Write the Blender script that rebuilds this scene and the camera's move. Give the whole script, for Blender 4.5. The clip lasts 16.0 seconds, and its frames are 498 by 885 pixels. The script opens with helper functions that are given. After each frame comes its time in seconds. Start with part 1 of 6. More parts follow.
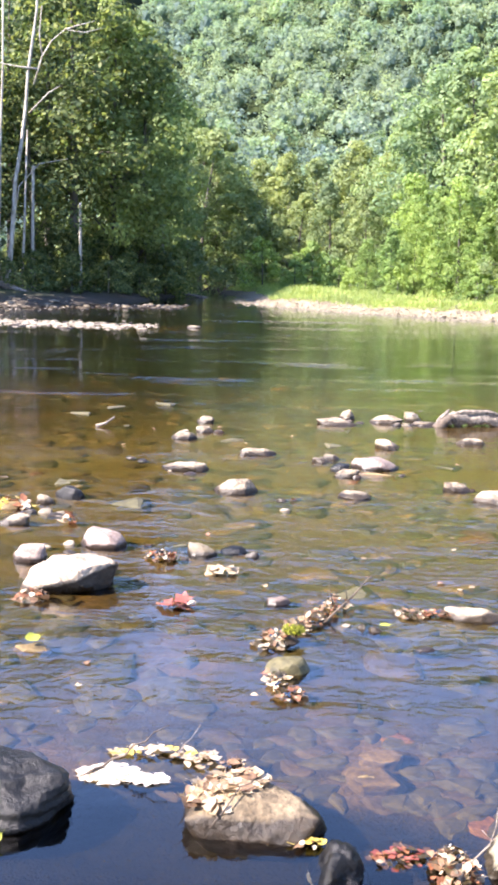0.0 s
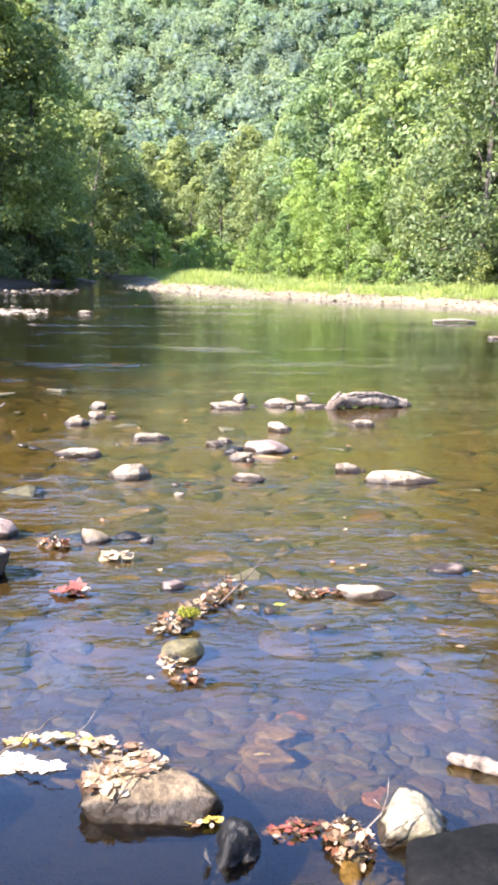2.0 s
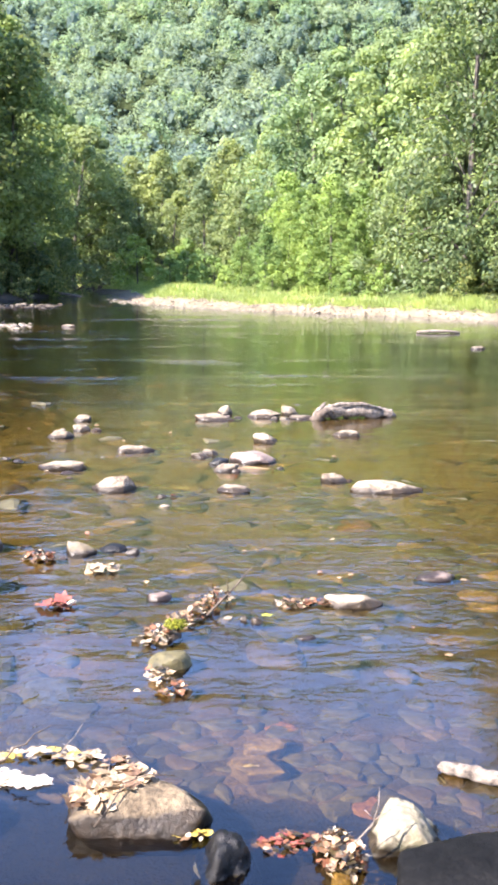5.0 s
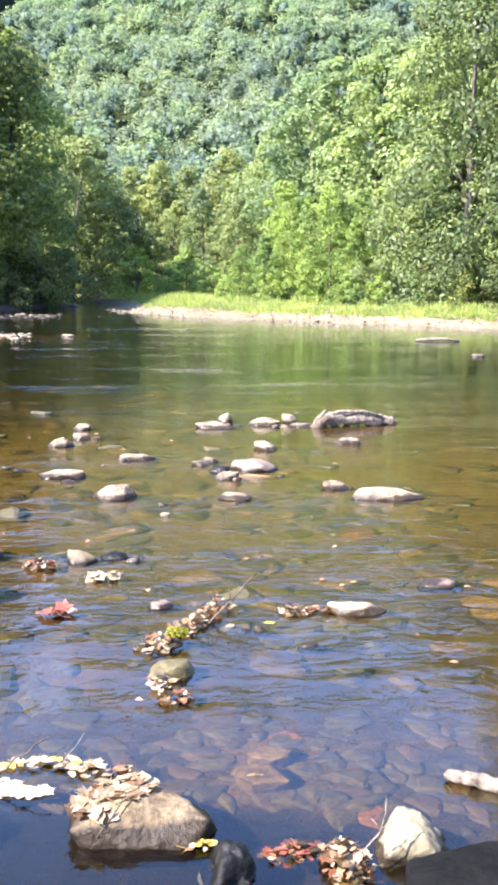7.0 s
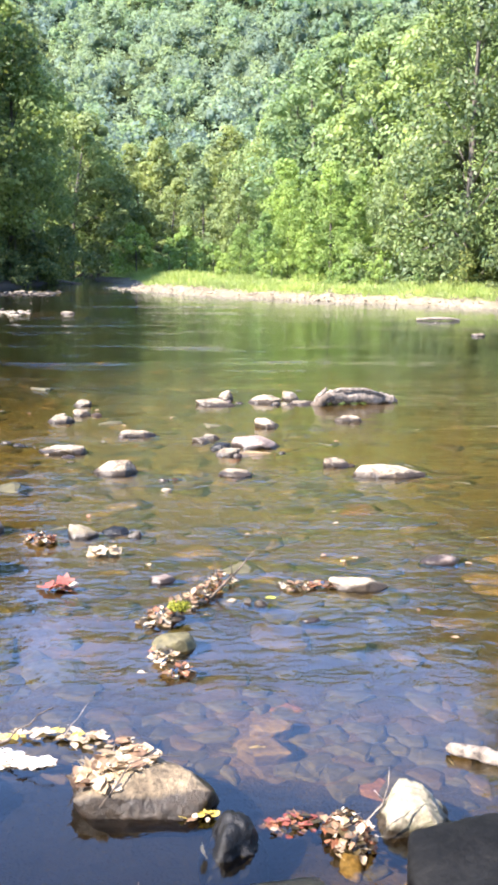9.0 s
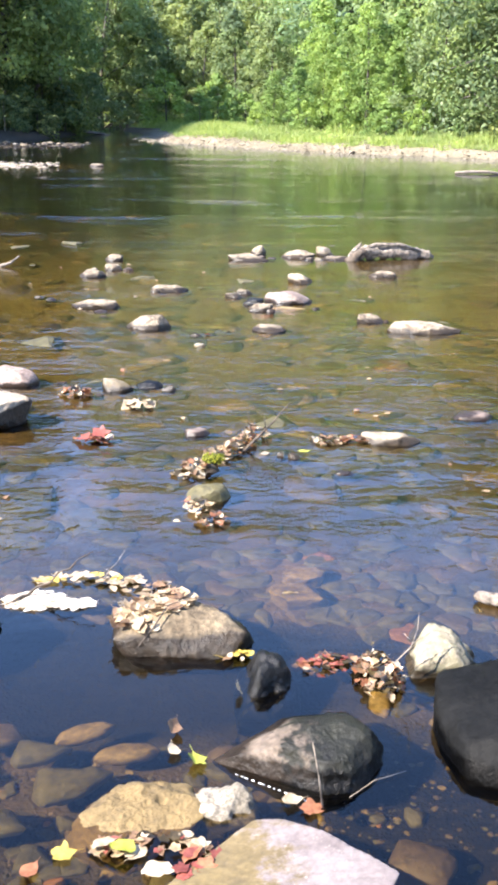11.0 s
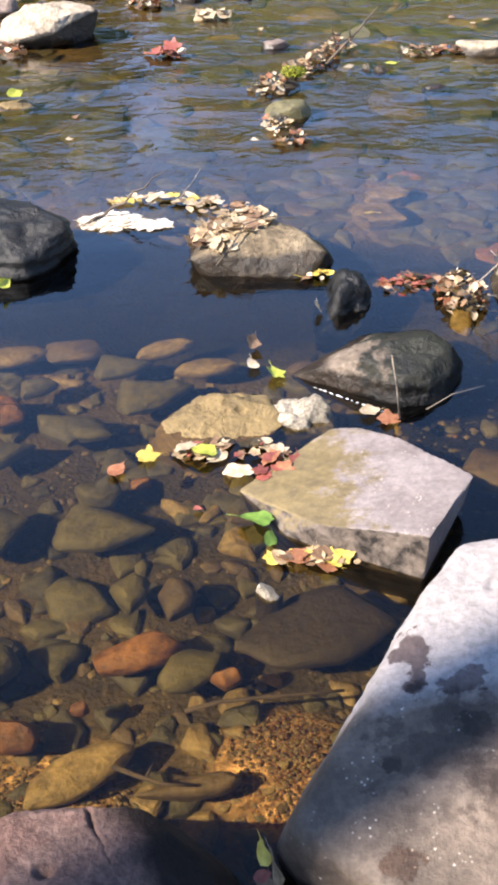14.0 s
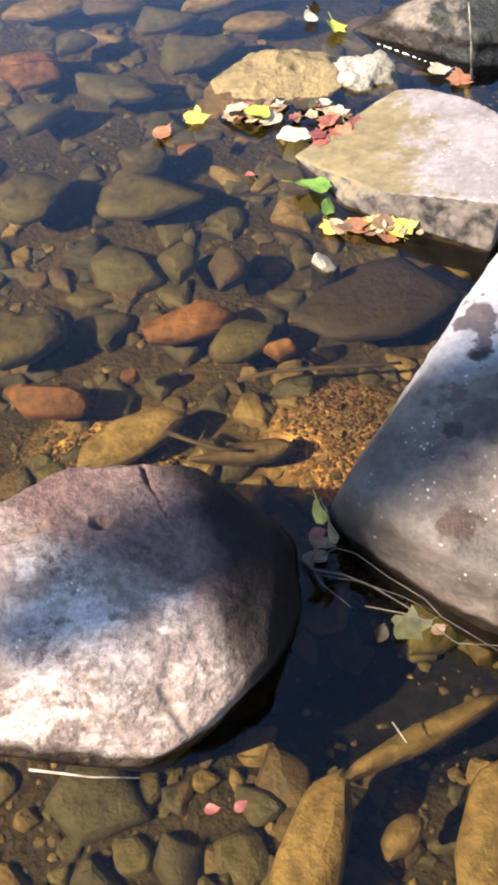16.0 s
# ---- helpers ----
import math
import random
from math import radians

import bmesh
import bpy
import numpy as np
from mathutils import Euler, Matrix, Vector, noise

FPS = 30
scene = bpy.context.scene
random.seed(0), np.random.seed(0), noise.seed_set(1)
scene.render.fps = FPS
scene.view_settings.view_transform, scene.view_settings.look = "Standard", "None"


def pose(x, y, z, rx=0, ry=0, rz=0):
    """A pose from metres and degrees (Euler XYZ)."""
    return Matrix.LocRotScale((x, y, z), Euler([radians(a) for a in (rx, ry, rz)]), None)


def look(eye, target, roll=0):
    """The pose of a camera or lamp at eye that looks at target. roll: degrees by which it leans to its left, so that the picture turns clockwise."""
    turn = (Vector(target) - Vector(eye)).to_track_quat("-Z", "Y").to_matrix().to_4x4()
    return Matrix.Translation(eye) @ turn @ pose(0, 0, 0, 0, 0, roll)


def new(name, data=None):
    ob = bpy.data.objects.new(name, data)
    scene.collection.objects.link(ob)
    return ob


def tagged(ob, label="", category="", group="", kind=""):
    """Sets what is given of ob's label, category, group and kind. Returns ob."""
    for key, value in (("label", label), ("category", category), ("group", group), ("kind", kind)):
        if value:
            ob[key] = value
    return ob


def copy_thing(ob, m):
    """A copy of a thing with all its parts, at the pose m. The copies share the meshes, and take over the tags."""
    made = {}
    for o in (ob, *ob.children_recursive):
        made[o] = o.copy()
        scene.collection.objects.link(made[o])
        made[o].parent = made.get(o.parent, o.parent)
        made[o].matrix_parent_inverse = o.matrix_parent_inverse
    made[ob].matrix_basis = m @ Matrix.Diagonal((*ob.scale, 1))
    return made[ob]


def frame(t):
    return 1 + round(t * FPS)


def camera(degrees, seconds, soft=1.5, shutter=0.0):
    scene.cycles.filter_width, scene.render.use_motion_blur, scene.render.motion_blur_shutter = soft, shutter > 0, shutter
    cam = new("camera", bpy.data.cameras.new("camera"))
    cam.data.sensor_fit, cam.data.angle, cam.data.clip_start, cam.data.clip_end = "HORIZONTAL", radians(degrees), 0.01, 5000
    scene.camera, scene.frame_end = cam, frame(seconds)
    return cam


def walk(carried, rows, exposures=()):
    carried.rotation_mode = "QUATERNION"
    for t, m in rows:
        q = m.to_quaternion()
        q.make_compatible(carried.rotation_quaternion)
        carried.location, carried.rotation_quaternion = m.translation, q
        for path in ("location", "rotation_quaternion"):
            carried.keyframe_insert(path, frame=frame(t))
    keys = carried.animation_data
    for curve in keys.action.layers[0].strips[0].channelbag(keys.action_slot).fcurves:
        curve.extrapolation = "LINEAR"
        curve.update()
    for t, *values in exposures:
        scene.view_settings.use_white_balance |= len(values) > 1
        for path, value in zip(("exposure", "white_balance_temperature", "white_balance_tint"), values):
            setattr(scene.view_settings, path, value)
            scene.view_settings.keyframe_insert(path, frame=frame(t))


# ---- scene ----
cam = camera(26.7, 16.0, 3.5)
PATH = [
    (0, (0.087, 0.018, 1.568), (0.026, 1.988, 1.229), 1.3),
    (0.5, (0.09, 0.015, 1.567), (0.109, 1.986, 1.23), 1.6),
    (1, (0.088, 0.017, 1.561), (0.164, 1.986, 1.216), 1.8),
    (1.5, (0.09, 0.027, 1.553), (0.212, 1.991, 1.196), 1.7),
    (2, (0.1, 0.007, 1.564), (0.239, 1.968, 1.201), 1.3),
    (2.5, (0.101, -0.011, 1.573), (0.264, 1.95, 1.218), 1.1),
    (3, (0.107, -0.001, 1.567), (0.262, 1.964, 1.226), 1.0),
    (3.5, (0.099, -0.002, 1.565), (0.262, 1.963, 1.231), 1.1),
    (6, (0.101, 0.062, 1.524), (0.268, 2.025, 1.184), 0.8),
    (6.5, (0.095, 0.073, 1.517), (0.265, 2.038, 1.186), 0.9),
    (7, (0.094, 0.058, 1.525), (0.262, 2.025, 1.205), 0.6),
    (7.5, (0.093, 0.059, 1.526), (0.265, 2.026, 1.207), 0.4),
    (8, (0.093, 0.08, 1.514), (0.27, 2.047, 1.198), 0.5),
    (10.5, (0.053, 0.05, 1.494), (0.202, 1.971, 0.956), 1.9),
    (11, (0.064, 0.059, 1.484), (0.176, 1.957, 0.864), 1.0),
    (11.5, (0.069, 0.07, 1.472), (0.156, 1.937, 0.759), 0.5),
    (12, (0.069, 0.074, 1.461), (0.126, 1.911, 0.671), 0.0),
    (12.5, (0.055, 0.078, 1.448), (0.106, 1.855, 0.531), 0.7),
    (13, (0.065, 0.091, 1.431), (0.086, 1.805, 0.402), -0.4),
    (13.5, (0.065, 0.1, 1.396), (0.056, 1.769, 0.293), -0.6),
    (14, (0.073, 0.095, 1.392), (0.026, 1.684, 0.178), -1.5),
    (14.5, (0.044, 0.108, 1.343), (-0.039, 1.607, 0.021), -1.9),
    (15, (0.056, 0.115, 1.325), (-0.046, 1.526, -0.089), -3.1),
    (15.5, (0.066, 0.114, 1.294), (-0.059, 1.403, -0.23), -4.3),
    (16, (0.042, 0.11, 1.283), (-0.075, 1.304, -0.317), -3.4),
]
walk(cam, [(t, look(eye, target, roll)) for t, eye, target, roll in PATH],
     [(0.0, 2.88, 6500, 21.5), (8.2, 2.90, 6500, 19), (10.5, 2.8, 6350, 14), (11.5, 2.56, 6400, 14), (12.5, 2.32, 6450, 12), (13.5, 2.27, 6650, 13), (14.5, 2.36, 6800, 14), (15.5, 2.5, 6850, 12), (16.0, 2.55, 6800, 11)])

# ---- light ----
SUN_AZ, SUN_EL = -118.5, 46.0   # degrees from +y towards +x; height
world = bpy.data.worlds.new("sky")
scene.world = world
world.use_nodes = True
wn = world.node_tree.nodes
sky = wn.new("ShaderNodeTexSky")
sky.sky_type = "NISHITA"
sky.sun_disc = False
sky.sun_elevation, sky.sun_rotation = radians(SUN_EL), radians(SUN_AZ)
sky.air_density, sky.dust_density, sky.ozone_density = 1.0, 0.2, 5.0
wn["Background"].inputs["Strength"].default_value = 0.122
world.node_tree.links.new(sky.outputs[0], wn["Background"].inputs["Color"])
lamp = bpy.data.lights.new("sun", "SUN")
lamp.energy, lamp.angle, lamp.color = 4.6, radians(0.55), (1.0, 0.93, 0.82)
az, el = radians(SUN_AZ), radians(SUN_EL)
SUN = Vector((math.sin(az) * math.cos(el), math.cos(az) * math.cos(el), math.sin(el)))
new("sun", lamp).matrix_world = look(SUN * 50, (0, 0, 0))


# ---- materials ----
def material(name):
    m = bpy.data.materials.new(name)
    m.use_nodes = True
    t = m.node_tree
    t.nodes.clear()
    return m, t, t.nodes.new("ShaderNodeOutputMaterial")


def node(t, kind, **values):
    n = t.nodes.new(kind)
    for key, v in values.items():
        sock = n.inputs.get(key.replace("_", " "))
        if sock is None:
            setattr(n, key, v)
        else:
            sock.default_value = v
    return n


def ramp(t, fac, *stops):
    n = t.nodes.new("ShaderNodeValToRGB")
    e = n.color_ramp.elements
    while len(e) < len(stops):
        e.new(0.5)
    for el_, (p, c) in zip(e, stops):
        el_.position = p
        el_.color = (*c, 1) if len(c) == 3 else c
    t.links.new(fac, n.inputs[0])
    return n.outputs[0]


def grey(v):
    return (v, v, v)


def mix(t, fac, a, b, how="MIX"):
    n = t.nodes.new("ShaderNodeMix")
    n.data_type, n.blend_type = "RGBA", how
    for k, v in ((0, fac), (6, a), (7, b)):
        if hasattr(v, "links"):
            t.links.new(v, n.inputs[k])
        else:
            n.inputs[k].default_value = v if k == 0 else (*v, 1)
    return n.outputs[2]


def mapped(t, value, low, high):
    """0 to 1 as the value goes from low to high."""
    n = node(t, "ShaderNodeMapRange", From_Min=low, From_Max=high)
    t.links.new(value, n.inputs[0])
    return n.outputs[0]


def stone(name, dark, light, fleck=0.35, rough=0.75, moss=None, bump=0.5, fine=60.0, wet=0.0, stain=0.0, chips=0.0, gloss=0.3, moss_scale=11.0, damp_shade=None, algae_lit_side=None, far_tint=None, patches=(), broken=None):
    """Rock: broad stain, grain, flecks; wet is a glossy dark film that creeps up from the water by noise and also
    paints shaded undersides.
    """
    m, t, out = material(name)
    p = node(t, "ShaderNodeBsdfPrincipled", Roughness=rough)
    p.inputs["Specular IOR Level"].default_value = gloss
    geo = t.nodes.new("ShaderNodeNewGeometry")
    info = t.nodes.new("ShaderNodeObjectInfo")
    pos = geo.outputs["Position"]
    big = node(t, "ShaderNodeTexNoise", Scale=7.0, Detail=6.0, Roughness=0.62)
    grain = node(t, "ShaderNodeTexNoise", Scale=fine, Detail=5.0, Roughness=0.7)
    pits = node(t, "ShaderNodeTexVoronoi", Scale=fine * 1.4)
    for n in (big, grain, pits):
        t.links.new(pos, n.inputs["Vector"])
    base = ramp(t, big.outputs[0], (0.3, dark), (0.68, light))
    fl = ramp(t, grain.outputs[0], (0.38, grey(1 - fleck)), (0.62, grey(1 + fleck * 0.25)))
    col = mix(t, 1.0, base, fl, "MULTIPLY")
    spots = ramp(t, pits.outputs["Distance"], (0.05, grey(0.0)), (0.16, grey(1.0)))
    col = mix(t, 0.25, col, mix(t, 1.0, col, spots, "MULTIPLY"))
    tone = ramp(t, info.outputs["Random"], (0.0, grey(0.78)), (1.0, grey(1.1)))
    col = mix(t, 1.0, col, tone, "MULTIPLY")
    if moss:
        patch = node(t, "ShaderNodeTexNoise", Scale=moss_scale, Detail=8.0, Roughness=0.75)
        t.links.new(pos, patch.inputs["Vector"])
        col = mix(t, ramp(t, patch.outputs[0], (0.4, grey(0)), (0.66, grey(0.85))), col, moss)
    if stain:
        blot = node(t, "ShaderNodeTexNoise", Scale=6.5, Detail=7.0, Roughness=0.65, Distortion=0.4)
        t.links.new(pos, blot.inputs["Vector"])
        col = mix(t, ramp(t, blot.outputs[0], (0.56, grey(0)), (0.6, grey(stain))), col, mix(t, 1.0, col, (0.32, 0.275, 0.265), "MULTIPLY"))
    if chips:
        chip = node(t, "ShaderNodeTexVoronoi", Scale=105.0)
        rare = node(t, "ShaderNodeTexNoise", Scale=22.0, Detail=3.0)
        t.links.new(pos, chip.inputs["Vector"])
        t.links.new(pos, rare.inputs["Vector"])
        spot = mix(t, 1.0, ramp(t, chip.outputs["Distance"], (0.06, grey(1)), (0.26, grey(0))), ramp(t, rare.outputs[0], (0.54, grey(0)), (0.7, grey(chips))), "MULTIPLY")
        col = mix(t, spot, col, (0.4, 0.36, 0.31))
    if algae_lit_side:  # algae on the slab, a painted sunlit side on the wedge, with a ragged edge
        where = t.nodes.new("ShaderNodeSeparateXYZ")
        t.links.new(pos, where.inputs[0])
        torn = node(t, "ShaderNodeTexNoise", Scale=16.0, Detail=8.0, Roughness=0.7)
        t.links.new(pos, torn.inputs["Vector"])
        sway = node(t, "ShaderNodeMath", operation="MULTIPLY_ADD")
        t.links.new(torn.outputs[0], sway.inputs[0])
        sway.inputs[1].default_value = 0.5
        t.links.new(where.outputs[0], sway.inputs[2])
        cover = node(t, "ShaderNodeMapRange", From_Min=algae_lit_side[0] + 0.25, From_Max=algae_lit_side[1] + 0.25, To_Min=0.85, To_Max=0.0)
        t.links.new(sway.outputs[0], cover.inputs[0])
        tint = mix(t, 1.0, ramp(t, torn.outputs[0], (0.35, tuple(c * 0.5 for c in algae_lit_side[2])), (0.65, algae_lit_side[2])), fl, "MULTIPLY")
        col = mix(t, cover.outputs[0], col, tint)
    if far_tint:  # another colour past a ragged line; on the dun boulder it paints the sunlit part
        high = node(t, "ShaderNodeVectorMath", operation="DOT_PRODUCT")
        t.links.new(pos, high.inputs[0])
        high.inputs[1].default_value = far_tint[3]
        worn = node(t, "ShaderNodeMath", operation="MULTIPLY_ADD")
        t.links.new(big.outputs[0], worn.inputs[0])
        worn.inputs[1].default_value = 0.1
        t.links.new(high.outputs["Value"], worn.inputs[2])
        tint_mix = node(t, "ShaderNodeMapRange", From_Min=far_tint[0] + 0.05, From_Max=far_tint[1] + 0.05, To_Max=0.85)
        t.links.new(worn.outputs[0], tint_mix.inputs[0])
        col = mix(t, tint_mix.outputs[0], col, mix(t, 1.0, fl, far_tint[2], "MULTIPLY"))
    if damp_shade:  # dark flank with a ragged edge: wet stone and painted shade
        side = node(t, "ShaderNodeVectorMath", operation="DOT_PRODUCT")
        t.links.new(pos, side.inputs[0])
        side.inputs[1].default_value = damp_shade[2]
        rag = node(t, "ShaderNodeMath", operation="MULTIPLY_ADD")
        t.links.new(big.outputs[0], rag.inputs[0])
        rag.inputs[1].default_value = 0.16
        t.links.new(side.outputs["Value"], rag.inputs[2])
        run = node(t, "ShaderNodeMapRange", From_Min=damp_shade[0] + 0.08, From_Max=damp_shade[1] + 0.08)
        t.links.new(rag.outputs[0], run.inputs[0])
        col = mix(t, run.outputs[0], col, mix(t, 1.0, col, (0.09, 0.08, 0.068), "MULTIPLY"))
    for x, y, wide, deep, tint in patches:  # patches with ragged outlines: damp spots, old stains, painted shade and sunlit whitening
        place = node(t, "ShaderNodeMapping")
        place.inputs["Location"].default_value = (-x / wide, -y / deep, 0)
        place.inputs["Scale"].default_value = (1 / wide, 1 / deep, 0)
        t.links.new(pos, place.inputs["Vector"])
        away = node(t, "ShaderNodeVectorMath", operation="LENGTH")
        t.links.new(place.outputs[0], away.inputs[0])
        tear = node(t, "ShaderNodeTexNoise", Scale=26.0, Detail=5.0, Roughness=0.6)
        t.links.new(pos, tear.inputs["Vector"])
        shape = node(t, "ShaderNodeMath", operation="MULTIPLY_ADD")
        t.links.new(tear.outputs[0], shape.inputs[0])
        shape.inputs[1].default_value = 4.5
        t.links.new(away.outputs["Value"], shape.inputs[2])
        col = mix(t, ramp(t, mapped(t, shape.outputs[0], 2.95, 3.2), (0.0, grey(1)), (1.0, grey(0))), col, mix(t, 1.0, col, tint, "MULTIPLY"))
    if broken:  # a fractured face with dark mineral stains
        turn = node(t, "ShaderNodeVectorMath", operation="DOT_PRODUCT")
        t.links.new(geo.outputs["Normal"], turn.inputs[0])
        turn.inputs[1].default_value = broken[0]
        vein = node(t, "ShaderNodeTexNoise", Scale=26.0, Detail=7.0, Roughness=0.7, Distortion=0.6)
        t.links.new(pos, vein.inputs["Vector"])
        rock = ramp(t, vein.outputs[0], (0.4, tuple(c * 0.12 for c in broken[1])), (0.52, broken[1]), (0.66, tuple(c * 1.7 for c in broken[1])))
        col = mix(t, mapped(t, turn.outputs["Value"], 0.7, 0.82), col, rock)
    if wet:
        sep = t.nodes.new("ShaderNodeSeparateXYZ")
        t.links.new(pos, sep.inputs[0])
        edge = node(t, "ShaderNodeMath", operation="MULTIPLY_ADD")
        t.links.new(big.outputs[0], edge.inputs[0])
        edge.inputs[1].default_value = -0.09
        t.links.new(sep.outputs[2], edge.inputs[2])
        film = node(t, "ShaderNodeMapRange", From_Min=-0.04 + wet, From_Max=-0.025 + wet, To_Min=1.0, To_Max=0.0)
        t.links.new(edge.outputs[0], film.inputs[0])
        col = mix(t, film.outputs[0], col, mix(t, 1.0, col, (0.12, 0.1, 0.075), "MULTIPLY"))
        t.links.new(ramp(t, film.outputs[0], (0, grey(rough)), (1, grey(0.38))), p.inputs["Roughness"])
    t.links.new(col, p.inputs["Base Color"])
    b = node(t, "ShaderNodeBump", Strength=bump, Distance=0.012)
    h = node(t, "ShaderNodeMath", operation="MULTIPLY_ADD")
    t.links.new(grain.outputs[0], h.inputs[0])
    h.inputs[1].default_value = 0.45
    t.links.new(big.outputs[0], h.inputs[2])
    t.links.new(h.outputs[0], b.inputs["Height"])
    t.links.new(b.outputs[0], p.inputs["Normal"])
    t.links.new(p.outputs[0], out.inputs[0])
    return m


def foliage(name, dark, mid, light, through_light=0.35, rough=0.6, patch_scale=0.55, patch_lo=0.75, patch_hi=1.2, gloss=0.2):
    m, t, out = material(name)
    geo = t.nodes.new("ShaderNodeNewGeometry")
    info = t.nodes.new("ShaderNodeObjectInfo")
    col = ramp(t, geo.outputs["Random Per Island"], (0.0, dark), (0.5, mid), (1.0, light))
    patch = node(t, "ShaderNodeTexNoise", Scale=patch_scale, Detail=3.0)
    t.links.new(geo.outputs["Position"], patch.inputs["Vector"])
    col = mix(t, 1.0, col, ramp(t, patch.outputs[0], (0.35, (patch_lo, patch_lo * 1.04, patch_lo * 1.1)), (0.66, (patch_hi, patch_hi * 0.96, patch_hi * 0.8))), "MULTIPLY")
    col = mix(t, 1.0, col, ramp(t, info.outputs["Random"], (0, (0.8, 0.86, 0.9)), (1, (1.15, 1.08, 0.85))), "MULTIPLY")
    p = node(t, "ShaderNodeBsdfPrincipled", Roughness=rough)
    p.inputs["Specular IOR Level"].default_value = gloss
    t.links.new(col, p.inputs["Base Color"])
    tr = t.nodes.new("ShaderNodeBsdfTranslucent")
    t.links.new(mix(t, 1.0, col, (1.27, 1.26, 0.82), "MULTIPLY"), tr.inputs["Color"])
    s = node(t, "ShaderNodeMixShader", Fac=through_light)
    t.links.new(p.outputs[0], s.inputs[1])
    t.links.new(tr.outputs[0], s.inputs[2])
    t.links.new(s.outputs[0], out.inputs[0])
    return m


def bark(name, dark, light, scale=9.0, upright=True):
    m, t, out = material(name)
    p = node(t, "ShaderNodeBsdfPrincipled", Roughness=0.85)
    geo = t.nodes.new("ShaderNodeNewGeometry")
    mp = node(t, "ShaderNodeMapping")
    mp.inputs["Scale"].default_value = (1, 1, 0.3 if upright else 1.0)
    t.links.new(geo.outputs["Position"], mp.inputs["Vector"])
    n = node(t, "ShaderNodeTexNoise", Scale=scale, Detail=7.0, Roughness=0.7)
    t.links.new(mp.outputs[0], n.inputs["Vector"])
    t.links.new(ramp(t, n.outputs[0], (0.35, dark), (0.62, light)), p.inputs["Base Color"])
    b = node(t, "ShaderNodeBump", Strength=0.6, Distance=0.01)
    t.links.new(n.outputs[0], b.inputs["Height"])
    t.links.new(b.outputs[0], p.inputs["Normal"])
    t.links.new(p.outputs[0], out.inputs[0])
    return m


def fallen(name, a, b, rough=0.55):
    """A fallen leaf: blade colour with darker veins and spots."""
    m, t, out = material(name)
    geo = t.nodes.new("ShaderNodeNewGeometry")
    info = t.nodes.new("ShaderNodeObjectInfo")
    n = node(t, "ShaderNodeTexNoise", Scale=55.0, Detail=6.0, Roughness=0.7)
    t.links.new(geo.outputs["Position"], n.inputs["Vector"])
    col = ramp(t, n.outputs[0], (0.33, a), (0.6, b))
    col = mix(t, 1.0, col, ramp(t, info.outputs["Random"], (0, grey(0.7)), (1, grey(1.15))), "MULTIPLY")
    p = node(t, "ShaderNodeBsdfPrincipled", Roughness=rough)
    t.links.new(col, p.inputs["Base Color"])
    tr = t.nodes.new("ShaderNodeBsdfTranslucent")
    t.links.new(col, tr.inputs["Color"])
    s = node(t, "ShaderNodeMixShader", Fac=0.3)
    t.links.new(p.outputs[0], s.inputs[1])
    t.links.new(tr.outputs[0], s.inputs[2])
    t.links.new(s.outputs[0], out.inputs[0])
    return m


DARK_BED = (0.008, 0.007, 0.006)


